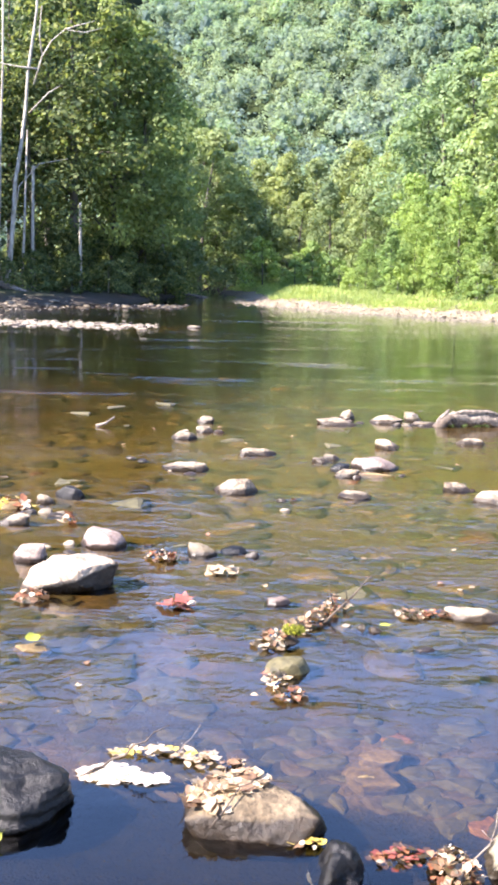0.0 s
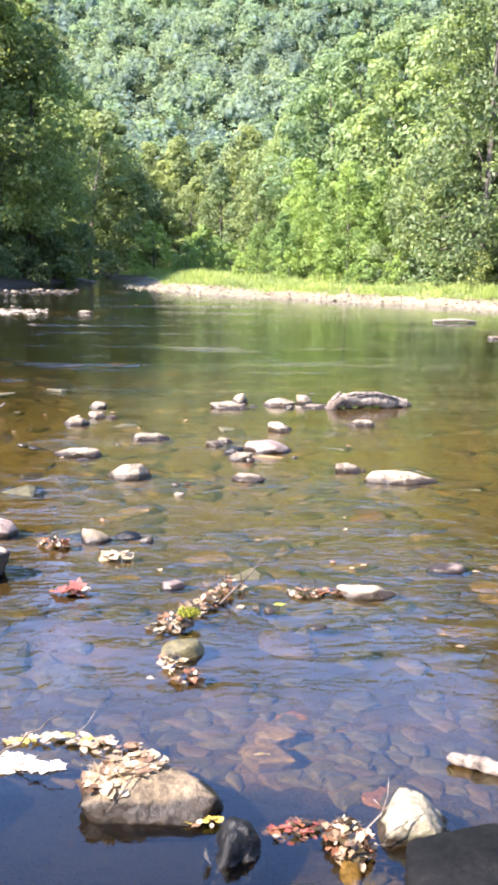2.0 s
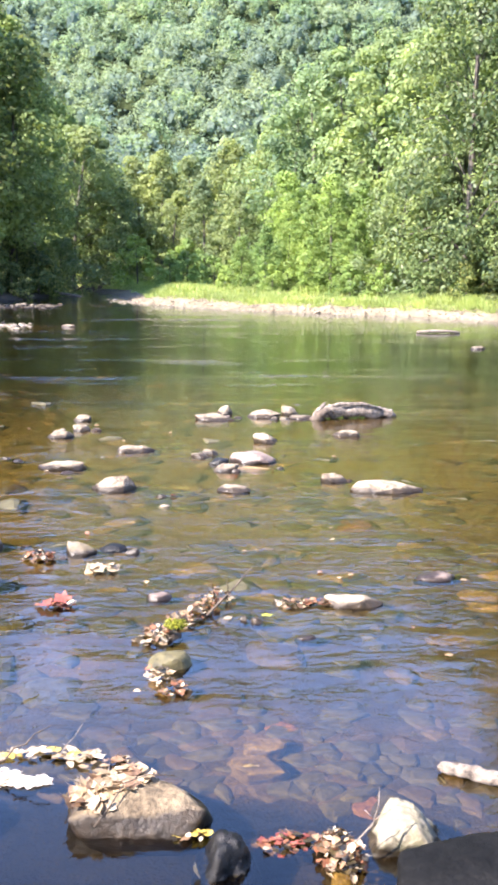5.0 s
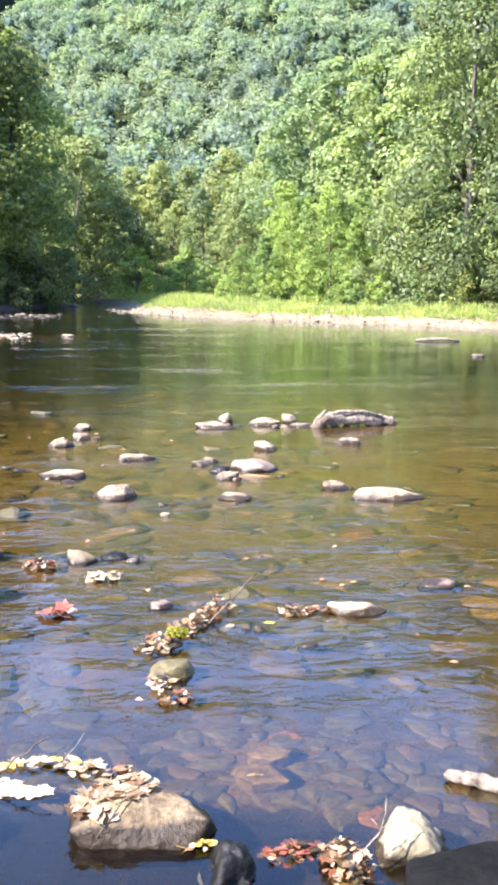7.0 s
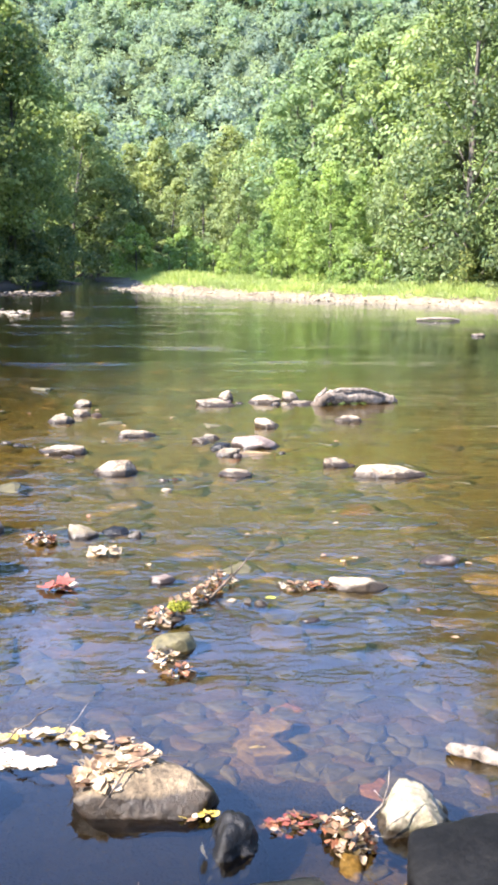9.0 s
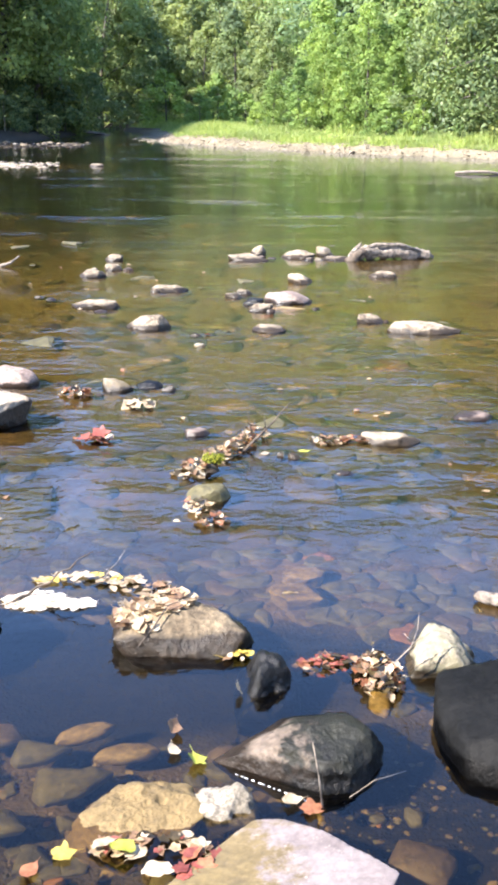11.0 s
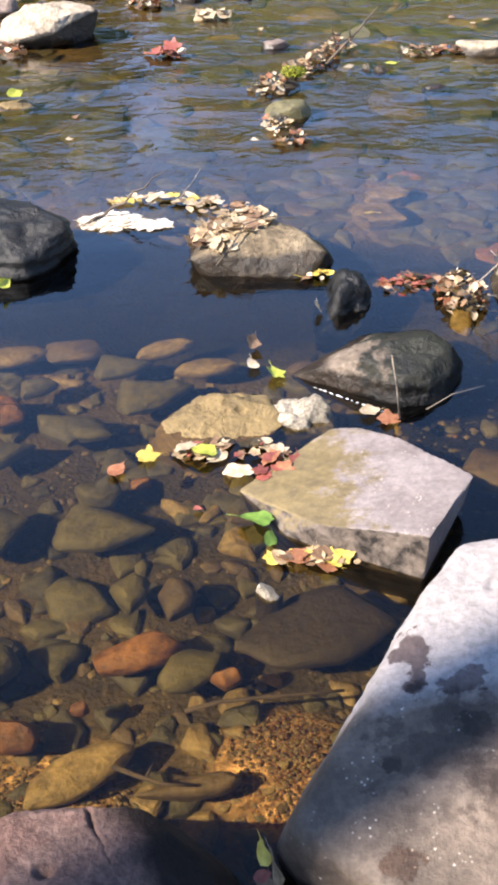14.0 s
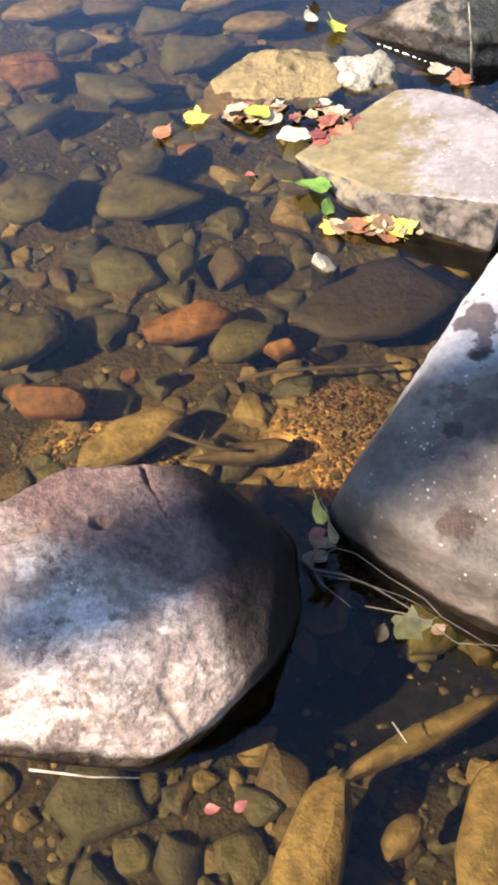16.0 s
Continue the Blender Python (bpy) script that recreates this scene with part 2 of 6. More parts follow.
def ground_material():
    """Silt, sand and pebble bed of the river, turf and leaf mould above it."""
    m, t, out = material("earth")
    p = node(t, "ShaderNodeBsdfPrincipled", Roughness=0.9)
    p.inputs["Specular IOR Level"].default_value = 0.12
    geo = t.nodes.new("ShaderNodeNewGeometry")
    pos = geo.outputs["Position"]
    a = node(t, "ShaderNodeTexNoise", Scale=1.7, Detail=8.0, Roughness=0.7)
    c = node(t, "ShaderNodeTexVoronoi", Scale=75.0)
    d = node(t, "ShaderNodeTexNoise", Scale=90.0, Detail=3.0)
    for n in (a, c, d):
        t.links.new(pos, n.inputs["Vector"])
    silt = ramp(t, a.outputs[0], (0.32, (0.022, 0.018, 0.008)), (0.5, (0.048, 0.036, 0.016)), (0.7, (0.12, 0.08, 0.032)))
    peb = ramp(t, c.outputs["Color"], (0.2, grey(0.45)), (0.8, grey(1.25)))
    silt = mix(t, 0.45, silt, mix(t, 1.0, silt, peb, "MULTIPLY"))
    silt = mix(t, 0.6, silt, mix(t, 1.0, silt, ramp(t, d.outputs[0], (0.35, grey(0.6)), (0.65, grey(1.35))), "MULTIPLY"))
    turf = ramp(t, a.outputs[0], (0.3, (0.012, 0.018, 0.007)), (0.7, (0.032, 0.046, 0.016)))
    sep = t.nodes.new("ShaderNodeSeparateXYZ")
    t.links.new(pos, sep.inputs[0])
    up = node(t, "ShaderNodeMapRange", From_Min=0.2, From_Max=0.5)
    t.links.new(sep.outputs[2], up.inputs[0])
    grit = ramp(t, a.outputs[0], (0.3, (0.07, 0.06, 0.04)), (0.7, (0.2, 0.17, 0.12)))
    grit = mix(t, 0.6, grit, mix(t, 1.0, grit, peb, "MULTIPLY"))
    dry = node(t, "ShaderNodeMapRange", From_Min=-0.03, From_Max=0.02)
    t.links.new(sep.outputs[2], dry.inputs[0])
    # bed colour darkened with depth, standing in for light lost in the water
    deep_dim = node(t, "ShaderNodeMapRange", From_Min=-0.13, From_Max=-0.32)
    t.links.new(sep.outputs[2], deep_dim.inputs[0])
    silt = mix(t, deep_dim.outputs[0], silt, (0.012, 0.012, 0.006))
    tint_grain = mix(t, 1.0, peb, ramp(t, d.outputs[0], (0.35, grey(0.6)), (0.65, grey(1.35))), "MULTIPLY")
    # orange sand among the near stones, tan gravel farther out, black in the deep and muddy still pools and as a
    # painted boulder shadow
    # the dark spot at x 0.23, y 0.7 paints the boulder's shadow
    for place, size, start, stop, tint in (((0.17, 2.26, 0.0), (2.0, 2.0, 0), 0.28, 0.42, (0.32, 0.19, 0.085)), ((-1.0, 3.24, 0.0), (3.4, 3.0, 0), 0.4, 0.6, (0.3, 0.19, 0.08)), ((0.06, 1.95, 0.0), (0.17, 0.25, 0), 0.5, 1.0, (0.125, 0.098, 0.034)), ((-0.09, 3.53, 0.0), (0.46, 1.3, 0), 0.46, 0.62, DARK_BED), ((0.92, 4.55, 0.0), (4.0, 6.5, 0), 0.75, 1.3, DARK_BED), ((1.36, 4.1, 0.0), (2.2, 2.0, 0), 0.6, 0.95, DARK_BED)):
        bed_spot = node(t, "ShaderNodeVectorMath", operation="DISTANCE")
        bed_spot.inputs[1].default_value = place
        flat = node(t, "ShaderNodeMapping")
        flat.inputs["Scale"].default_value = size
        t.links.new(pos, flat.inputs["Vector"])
        t.links.new(flat.outputs[0], bed_spot.inputs[0])
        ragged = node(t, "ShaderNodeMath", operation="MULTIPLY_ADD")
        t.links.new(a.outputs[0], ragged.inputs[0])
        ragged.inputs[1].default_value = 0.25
        t.links.new(bed_spot.outputs["Value"], ragged.inputs[2])
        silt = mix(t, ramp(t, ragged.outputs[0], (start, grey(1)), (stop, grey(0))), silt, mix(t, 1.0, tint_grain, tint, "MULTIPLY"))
    east = node(t, "ShaderNodeMapRange", From_Min=-3.5, From_Max=-1.5)
    t.links.new(sep.outputs[0], east.inputs[0])
    both = node(t, "ShaderNodeMath", operation="MULTIPLY")
    across = node(t, "ShaderNodeMapRange", From_Min=8.0, From_Max=14.0)
    t.links.new(sep.outputs[1], across.inputs[0])
    shore = node(t, "ShaderNodeMath", operation="MULTIPLY")
    t.links.new(dry.outputs[0], shore.inputs[0])
    t.links.new(across.outputs[0], shore.inputs[1])
    t.links.new(shore.outputs[0], both.inputs[0])
    t.links.new(east.outputs[0], both.inputs[1])
    west = node(t, "ShaderNodeMath", operation="SUBTRACT", use_clamp=True)
    t.links.new(dry.outputs[0], west.inputs[0])
    t.links.new(east.outputs[0], west.inputs[1])
    silt = mix(t, both.outputs[0], silt, grit)
    silt = mix(t, west.outputs[0], silt, mix(t, 1.0, peb, (0.05, 0.042, 0.034), "MULTIPLY"))
    t.links.new(mix(t, up.outputs[0], silt, turf), p.inputs["Base Color"])
    b = node(t, "ShaderNodeBump", Strength=0.7, Distance=0.012)
    t.links.new(d.outputs[0], b.inputs["Height"])
    t.links.new(b.outputs[0], p.inputs["Normal"])
    t.links.new(p.outputs[0], out.inputs[0])
    return m


def water_material():
    """Clear tea-coloured stream water: a tinted clear body, a Fresnel gloss, ripples that vary from slack pool to riffle."""
    m, t, out = material("water")
    geo = t.nodes.new("ShaderNodeNewGeometry")
    pos = geo.outputs["Position"]
    mp = node(t, "ShaderNodeMapping")
    mp.inputs["Scale"].default_value = (0.65, 1.1, 1)
    t.links.new(pos, mp.inputs["Vector"])
    fine = node(t, "ShaderNodeTexNoise", Scale=12.0, Detail=3.0, Roughness=0.5, Distortion=1.2)
    wide = node(t, "ShaderNodeTexNoise", Scale=2.2, Detail=3.0, Roughness=0.5, Distortion=0.8)
    t.links.new(mp.outputs[0], fine.inputs["Vector"])
    t.links.new(mp.outputs[0], wide.inputs["Vector"])
    # slack pool close to the boulders, livelier current beyond and in long streaks
    sep = t.nodes.new("ShaderNodeSeparateXYZ")
    t.links.new(pos, sep.inputs[0])
    calm = node(t, "ShaderNodeMapRange", From_Min=2.95, From_Max=5.0, To_Min=0.12, To_Max=1.0)
    t.links.new(sep.outputs[1], calm.inputs[0])
    ms = node(t, "ShaderNodeMapping")
    ms.inputs["Scale"].default_value = (0.16, 0.55, 1)
    t.links.new(pos, ms.inputs["Vector"])
    streak = node(t, "ShaderNodeTexNoise", Scale=1.0, Detail=4.0, Roughness=0.6)
    t.links.new(ms.outputs[0], streak.inputs["Vector"])
    lively = ramp(t, streak.outputs[0], (0.42, grey(0.35)), (0.62, grey(1.0)), (0.75, grey(2.0)))
    ease = node(t, "ShaderNodeMapRange", From_Min=5.0, From_Max=16.0, To_Min=0.85, To_Max=0.26)
    t.links.new(sep.outputs[1], ease.inputs[0])
    calmer = node(t, "ShaderNodeMath", operation="MULTIPLY")
    t.links.new(calm.outputs[0], calmer.inputs[0])
    t.links.new(ease.outputs[0], calmer.inputs[1])
    k = node(t, "ShaderNodeMath", operation="MULTIPLY")
    t.links.new(calmer.outputs[0], k.inputs[0])
    t.links.new(lively, k.inputs[1])
    mr = node(t, "ShaderNodeMapping")
    mr.inputs["Scale"].default_value = (0.3, 1.5, 1)
    t.links.new(pos, mr.inputs["Vector"])
    riffle = node(t, "ShaderNodeTexNoise", Scale=1.0, Detail=4.0, Roughness=0.6, Distortion=0.5)
    t.links.new(mr.outputs[0], riffle.inputs["Vector"])
    far = node(t, "ShaderNodeMapRange", From_Min=11.0, From_Max=15.0)
    t.links.new(sep.outputs[1], far.inputs[0])
    rough = node(t, "ShaderNodeMath", operation="MULTIPLY_ADD")
    t.links.new(ramp(t, riffle.outputs[0], (0.6, grey(0)), (0.66, grey(1))), rough.inputs[0])
    rough.inputs[2].default_value = 0.36
    reach = node(t, "ShaderNodeMapRange", From_Min=-2.0, From_Max=3.5, To_Min=5.0, To_Max=0.3)
    t.links.new(sep.outputs[0], reach.inputs[0])
    boost = node(t, "ShaderNodeMath", operation="MULTIPLY")
    t.links.new(far.outputs[0], boost.inputs[0])
    t.links.new(reach.outputs[0], boost.inputs[1])
    t.links.new(boost.outputs[0], rough.inputs[1])
    h = node(t, "ShaderNodeMath", operation="MULTIPLY_ADD")
    t.links.new(fine.outputs[0], h.inputs[0])
    t.links.new(rough.outputs[0], h.inputs[1])
    t.links.new(wide.outputs[0], h.inputs[2])
    hk = node(t, "ShaderNodeMath", operation="MULTIPLY")
    t.links.new(h.outputs[0], hk.inputs[0])
    t.links.new(k.outputs[0], hk.inputs[1])
    b = node(t, "ShaderNodeBump", Strength=1.0, Distance=0.03)
    t.links.new(hk.outputs[0], b.inputs["Height"])
    fr = node(t, "ShaderNodeFresnel", IOR=1.48)
    t.links.new(b.outputs[0], fr.inputs["Normal"])
    gl = node(t, "ShaderNodeBsdfGlossy", Roughness=0.03)
    gl.inputs["Color"].default_value = (0.9, 0.94, 1.0, 1)
    t.links.new(b.outputs[0], gl.inputs["Normal"])
    tr = node(t, "ShaderNodeBsdfRefraction", Roughness=0.0, IOR=1.33)
    tr.inputs["Color"].default_value = (0.35, 0.287, 0.158, 1)
    t.links.new(b.outputs[0], tr.inputs["Normal"])
    s = t.nodes.new("ShaderNodeMixShader")
    t.links.new(ramp(t, fr.outputs[0], (0.037, grey(0.012)), (0.2, grey(0.225)), (0.45, grey(0.47)), (1.0, grey(1.0))), s.inputs[0])
    t.links.new(tr.outputs[0], s.inputs[1])
    t.links.new(gl.outputs[0], s.inputs[2])
    t.links.new(s.outputs[0], out.inputs[0])
    return m


EARTH = ground_material()
WATER = water_material()
PALE = stone("pale_stone", (0.08, 0.06, 0.04), (0.33, 0.27, 0.19), wet=0.016, stain=0.75, fleck=0.5, bump=1.0)
CRUSTED = stone("crusted_stone", (0.1, 0.085, 0.06), (0.36, 0.31, 0.24), fleck=0.6, fine=110.0, wet=-0.02, bump=1.6, stain=0.4)
LICHEN = stone("lichen_stone", (0.085, 0.07, 0.048), (0.29, 0.245, 0.18), moss=(0.115, 0.112, 0.06), moss_scale=34.0, fleck=0.5, bump=1.0, wet=0.012)
PEBBLE = stone("pebble_stone", (0.09, 0.075, 0.055), (0.26, 0.22, 0.165), fleck=0.3)
BUFF = stone("buff_stone", (0.045, 0.03, 0.012), (0.16, 0.112, 0.048), moss=(0.15, 0.103, 0.042), bump=1.3, fleck=0.45)
# low right side darkened to paint the shadow in the boulder's hollow
HOLLOW = stone("hollow_stone", (0.13, 0.1, 0.07), (0.34, 0.28, 0.21), wet=0.012, stain=0.5, fleck=0.45, bump=1.0, damp_shade=(-1.08, -1.03, (1, 0, -3)))
PINK = stone("pinkish_stone", (0.13, 0.095, 0.08), (0.27, 0.21, 0.178), wet=0.012, stain=0.4, fleck=0.4)
# left side coloured pale to paint the sun falling on it
WEDGE = stone("wedge_stone", (0.0025, 0.0025, 0.0022), (0.014, 0.013, 0.011), rough=0.5, moss=(0.016, 0.016, 0.009), moss_scale=9.0, wet=0.03, gloss=0.22, bump=1.2, algae_lit_side=(0.26, 0.31, (0.2, 0.155, 0.118)))
GLOSSY = stone("glossy_dark_stone", (0.0035, 0.0036, 0.0036), (0.009, 0.009, 0.0088), rough=0.5, fleck=0.25, wet=0.02, gloss=0.05, bump=0.6)
DARK = stone("dark_stone", (0.003, 0.003, 0.0028), (0.014, 0.013, 0.0115), rough=0.42, wet=0.02, gloss=0.28, bump=1.2)
SLATE = stone("slate_stone", (0.075, 0.062, 0.052), (0.2, 0.17, 0.145), fleck=0.3, moss=(0.13, 0.1, 0.042), wet=0.02, chips=0.7, bump=0.8)
SLAB = stone("slab_stone", (0.12, 0.096, 0.092), (0.21, 0.178, 0.172), fleck=0.22, fine=70.0, wet=-0.03, stain=0.12, chips=1.0, bump=0.35, algae_lit_side=(0.2, 0.26, (0.13, 0.094, 0.032)), broken=((-0.39, -0.91, 0.12), (0.06, 0.047, 0.038)))
# the one patch whitens the lower left face as if sunlit
BOULDER = stone("boulder_stone", (0.1, 0.066, 0.053), (0.29, 0.22, 0.18), gloss=0.15, fleck=0.4, fine=80.0, wet=0.008, stain=0.85, chips=0.8, bump=1.0, damp_shade=(0.14, 0.195, (1.0, 0.33, 0)), far_tint=(0.66, 0.7, (0.083, 0.046, 0.038), (0.42, 1.0, 0.0)), patches=((-0.32, 0.64, 0.2, 0.1, (1.5, 1.6, 1.65)),))
# film set high so it also paints the overhang's shaded underside
BROWN = stone("brown_stone", (0.05, 0.034, 0.018), (0.235, 0.18, 0.11), fleck=0.5, wet=0.045, bump=1.3)
# far part coloured pale to paint sunlight beyond the shade band
DUN = stone("dun_boulder_stone", (0.045, 0.033, 0.025), (0.14, 0.105, 0.08), fleck=0.28, fine=70.0, wet=0.006, stain=0.5, chips=0.9, bump=0.6, rough=0.6, gloss=0.2, far_tint=(1.05, 1.11, (0.225, 0.205, 0.2), (0.0, 1.0, 0.0)),
            # first, widest patch deepens the shade band; the others are stains
            patches=((0.34, 1.0, 0.13, 0.07, (0.6, 0.57, 0.57)), (0.285, 1.14, 0.03, 0.055, (0.3, 0.25, 0.25)), (0.34, 1.1, 0.05, 0.02, (0.4, 0.35, 0.35)), (0.35, 1.02, 0.03, 0.025, (0.5, 0.46, 0.46)), (0.23, 0.97, 0.012, 0.012, (0.5, 0.46, 0.46)), (0.24, 0.84, 0.035, 0.018, (0.62, 0.48, 0.4))))
BED = [stone("bed_stone_olive", (0.025, 0.023, 0.011), (0.1, 0.085, 0.04), rough=0.6, moss=(0.085, 0.074, 0.03), moss_scale=28.0, fleck=0.5, bump=1.0, fine=45.0),
       stone("bed_stone_brown", (0.036, 0.025, 0.014), (0.120, 0.084, 0.046), rough=0.6, moss=(0.07, 0.05, 0.022), moss_scale=30.0, fleck=0.5, bump=1.0, fine=45.0),
       stone("bed_stone_grey", (0.02, 0.018, 0.013), (0.078, 0.069, 0.046), rough=0.6, moss=(0.066, 0.06, 0.03), moss_scale=24.0, fleck=0.5, bump=1.0, fine=45.0),
       stone("bed_stone_rust", (0.088, 0.038, 0.013), (0.240, 0.112, 0.040), rough=0.6, stain=0.5, fleck=0.55, bump=1.0, fine=45.0),
       stone("bed_stone_tan", (0.112, 0.078, 0.032), (0.240, 0.176, 0.080), rough=0.6, fleck=0.5, bump=1.0, fine=45.0),
       stone("bed_stone_dark", (0.012, 0.009, 0.006), (0.046, 0.034, 0.021), rough=0.6, moss=(0.026, 0.02, 0.011), moss_scale=14.0, fleck=0.5, bump=1.0, fine=45.0)]
WOOD = bark("weathered_wood", (0.018, 0.013, 0.01), (0.2, 0.163, 0.127), 26.0, False)
WETWOOD = bark("wet_wood", (0.021, 0.015, 0.011), (0.077, 0.056, 0.038), 40.0)
TRUNK = bark("grey_bark", (0.03, 0.026, 0.02), (0.085, 0.073, 0.058))
WHITEBARK = bark("pale_bark", (0.11, 0.095, 0.075), (0.36, 0.33, 0.275))
# warm light end of the dark leaf paints sunlit tufts
LEAF_DARK = foliage("leaf_dark", (0.04, 0.064, 0.03), (0.08, 0.117, 0.05), (0.19, 0.215, 0.09), 0.48)
LEAF_MID = foliage("leaf_mid", (0.11, 0.165, 0.07), (0.165, 0.23, 0.1), (0.23, 0.29, 0.135), 0.48)
LEAF_OLIVE = foliage("leaf_olive", (0.115, 0.16, 0.073), (0.16, 0.21, 0.1), (0.215, 0.262, 0.14), 0.48)
LEAF_FRESH = foliage("leaf_fresh", (0.132, 0.197, 0.0945), (0.173, 0.247, 0.122), (0.227, 0.298, 0.162), 0.48)
LEAF_GREY = foliage("leaf_grey_green", (0.06, 0.1, 0.045), (0.1, 0.15, 0.07), (0.17, 0.218, 0.118), 0.45, 0.55, 0.8, 0.7, 1.15, 0.3)
LEAF_YOUNG = foliage("leaf_young", (0.12, 0.2, 0.06), (0.175, 0.265, 0.085), (0.25, 0.335, 0.13), 0.5)
# bluish tint in the hill leaf colours stands in for distant haze
LEAF_HILL_HAZED = foliage("leaf_hill_hazed", (0.150, 0.215, 0.190), (0.175, 0.245, 0.209), (0.200, 0.270, 0.230), 0.5, 0.9, 0.05, 0.82, 1.15, 0.02)
HILL_LIGHT_HAZED = foliage("leaf_hill_light_hazed", (0.180, 0.258, 0.178), (0.205, 0.285, 0.192), (0.230, 0.310, 0.208), 0.5, 0.9, 0.05, 0.82, 1.15, 0.02)
HILL_DARK_HAZED = foliage("leaf_hill_dark_hazed", (0.115, 0.168, 0.177), (0.135, 0.190, 0.195), (0.155, 0.212, 0.214), 0.5, 0.9, 0.05, 0.82, 1.15, 0.02)
GRASS = foliage("grass_blades", (0.16, 0.24, 0.075), (0.235, 0.31, 0.12), (0.32, 0.37, 0.185), 0.45)
F_YELLOW = fallen("leaf_yellow", (0.3, 0.195, 0.03), (0.488, 0.375, 0.075))
F_CREAM = fallen("leaf_cream", (0.24, 0.175, 0.105), (0.44, 0.36, 0.25))
# bleached leaf colour whitened further to hold the sun's glare
F_GLARE = fallen("leaf_glare_white", (0.4, 0.33, 0.26), (0.7, 0.64, 0.55))
F_TAN = fallen("leaf_tan", (0.16, 0.105, 0.055), (0.34, 0.25, 0.15))
F_BROWN = fallen("leaf_brown", (0.078, 0.042, 0.023), (0.195, 0.117, 0.065))
F_SODDEN = fallen("leaf_sodden", (0.012, 0.009, 0.004), (0.055, 0.038, 0.014), 0.4)
F_RUST = fallen("leaf_rust", (0.13, 0.042, 0.019), (0.247, 0.104, 0.049))
F_RED = fallen("leaf_red", (0.13, 0.026, 0.019), (0.234, 0.065, 0.046))
F_GREEN = fallen("leaf_green", (0.058, 0.117, 0.013), (0.13, 0.221, 0.033))
F_OLIVE = fallen("leaf_olive_brown", (0.018, 0.016, 0.006), (0.08, 0.073, 0.019), 0.8)
F_LIME = fallen("leaf_lime", (0.28, 0.315, 0.028), (0.42, 0.434, 0.07))
MOSS = foliage("moss", (0.03, 0.035, 0.008), (0.13, 0.145, 0.015), (0.32, 0.33, 0.04), 0.2)


# ---- builders ----
def mesh_object(name, verts, faces, mat, parent=None, label="", smooth=True):
    me = bpy.data.meshes.new(name)
    me.from_pydata([tuple(v) for v in verts], [], faces)
    me.materials.append(mat)
    if smooth:
        me.polygons.foreach_set("use_smooth", [True] * len(me.polygons))
    me.update()
    ob = new(name, me)
    if parent is not None:
        ob.parent = parent
    if label:
        ob["label"] = label
    return ob


def quads_object(name, pts, mat, parent=None, label=""):
    """Many loose blades from an array n x corners x 3."""
    n, k = pts.shape[:2]
    me = bpy.data.meshes.new(name)
    me.vertices.add(k * n)
    me.vertices.foreach_set("co", pts.reshape(-1).astype(np.float32))
    me.loops.add(k * n)
    me.loops.foreach_set("vertex_index", np.arange(k * n, dtype=np.int32))
    me.polygons.add(n)
    me.polygons.foreach_set("loop_start", np.arange(0, k * n, k, dtype=np.int32))
    me.polygons.foreach_set("loop_total", np.full(n, k, dtype=np.int32))
    me.materials.append(mat)
    me.update(calc_edges=True)
    ob = new(name, me)
    if parent is not None:
        ob.parent = parent
    if label:
        ob["label"] = label
    return ob


BALLS = {}


def ball(level):
    if level not in BALLS:
        bm = bmesh.new()
        bmesh.ops.create_icosphere(bm, subdivisions=level, radius=1.0)
        bm.verts.ensure_lookup_table()
        BALLS[level] = (np.array([v.co[:] for v in bm.verts]), [tuple(v.index for v in f.verts) for f in bm.faces])
        bm.free()
    return BALLS[level]


def stone_points(planes, centre, p=10.0, rough=0.012, seed=0, level=4, grain=9.0, chips=0, strata=0.0, cracks=()):
    """A block of stone: the space inside the given planes with edges worn round, then roughened."""
    dirs, faces = ball(level)
    c = np.array(centre, float)
    total = np.zeros(len(dirs))
    for n, q in planes:
        n = np.array(n, float)
        n /= np.linalg.norm(n)
        d = max(0.004, float(n @ (np.array(q, float) - c)))
        total += np.maximum(0.0, dirs @ n / d) ** p
    r = total ** (-1.0 / p)
    pick = np.random.default_rng(seed + 900)
    for i in pick.integers(0, len(dirs), chips):
        n = dirs[i] * r[i]
        n = n / np.linalg.norm(n) + pick.normal(size=3) * 0.15
        n /= np.linalg.norm(n)
        total += np.maximum(0.0, dirs @ n / max(0.004, float(n @ dirs[i]) * r[i] * pick.uniform(0.94, 0.985))) ** p
    r = total ** (-1.0 / p)
    pts = dirs * r[:, None]
    out = []
    off = Vector((seed * 3.7, seed * 1.3, seed * 0.7))
    for v, d in zip(pts, dirs):
        w = Vector(v)
        k = noise.fractal((w * grain) + off, 0.9, 2.1, 5) * rough
        k += noise.noise(w * grain * 0.35 + off) * rough * 0.9
        k += strata * noise.noise(Vector((w.x * 5, w.y * 5, w.z * 55)) + off)
        k += abs(noise.noise(w * grain * 3.1 + off)) * rough * 0.35
        out.append(w + Vector(d) * k + Vector(c))
    if cracks:  # rows of (x, y) points on the upper side, width, depth
        q = np.array([v[:] for v in out])
        for line, wide, deep in cracks:
            near = np.full(len(q), 9.0)
            for a, b in zip(line[:-1], line[1:]):
                a, e = np.array(a, float), np.array(b, float) - np.array(a, float)
                u = np.clip(((q[:, :2] - a) @ e) / (e @ e), 0, 1)
                near = np.minimum(near, np.linalg.norm(q[:, :2] - a - u[:, None] * e, axis=1))
            q[:, 2] -= np.where(q[:, 2] > 0.02, deep * np.clip(1 - near / wide, 0, 1), 0)
        out = [Vector(v) for v in q]
    return out, faces


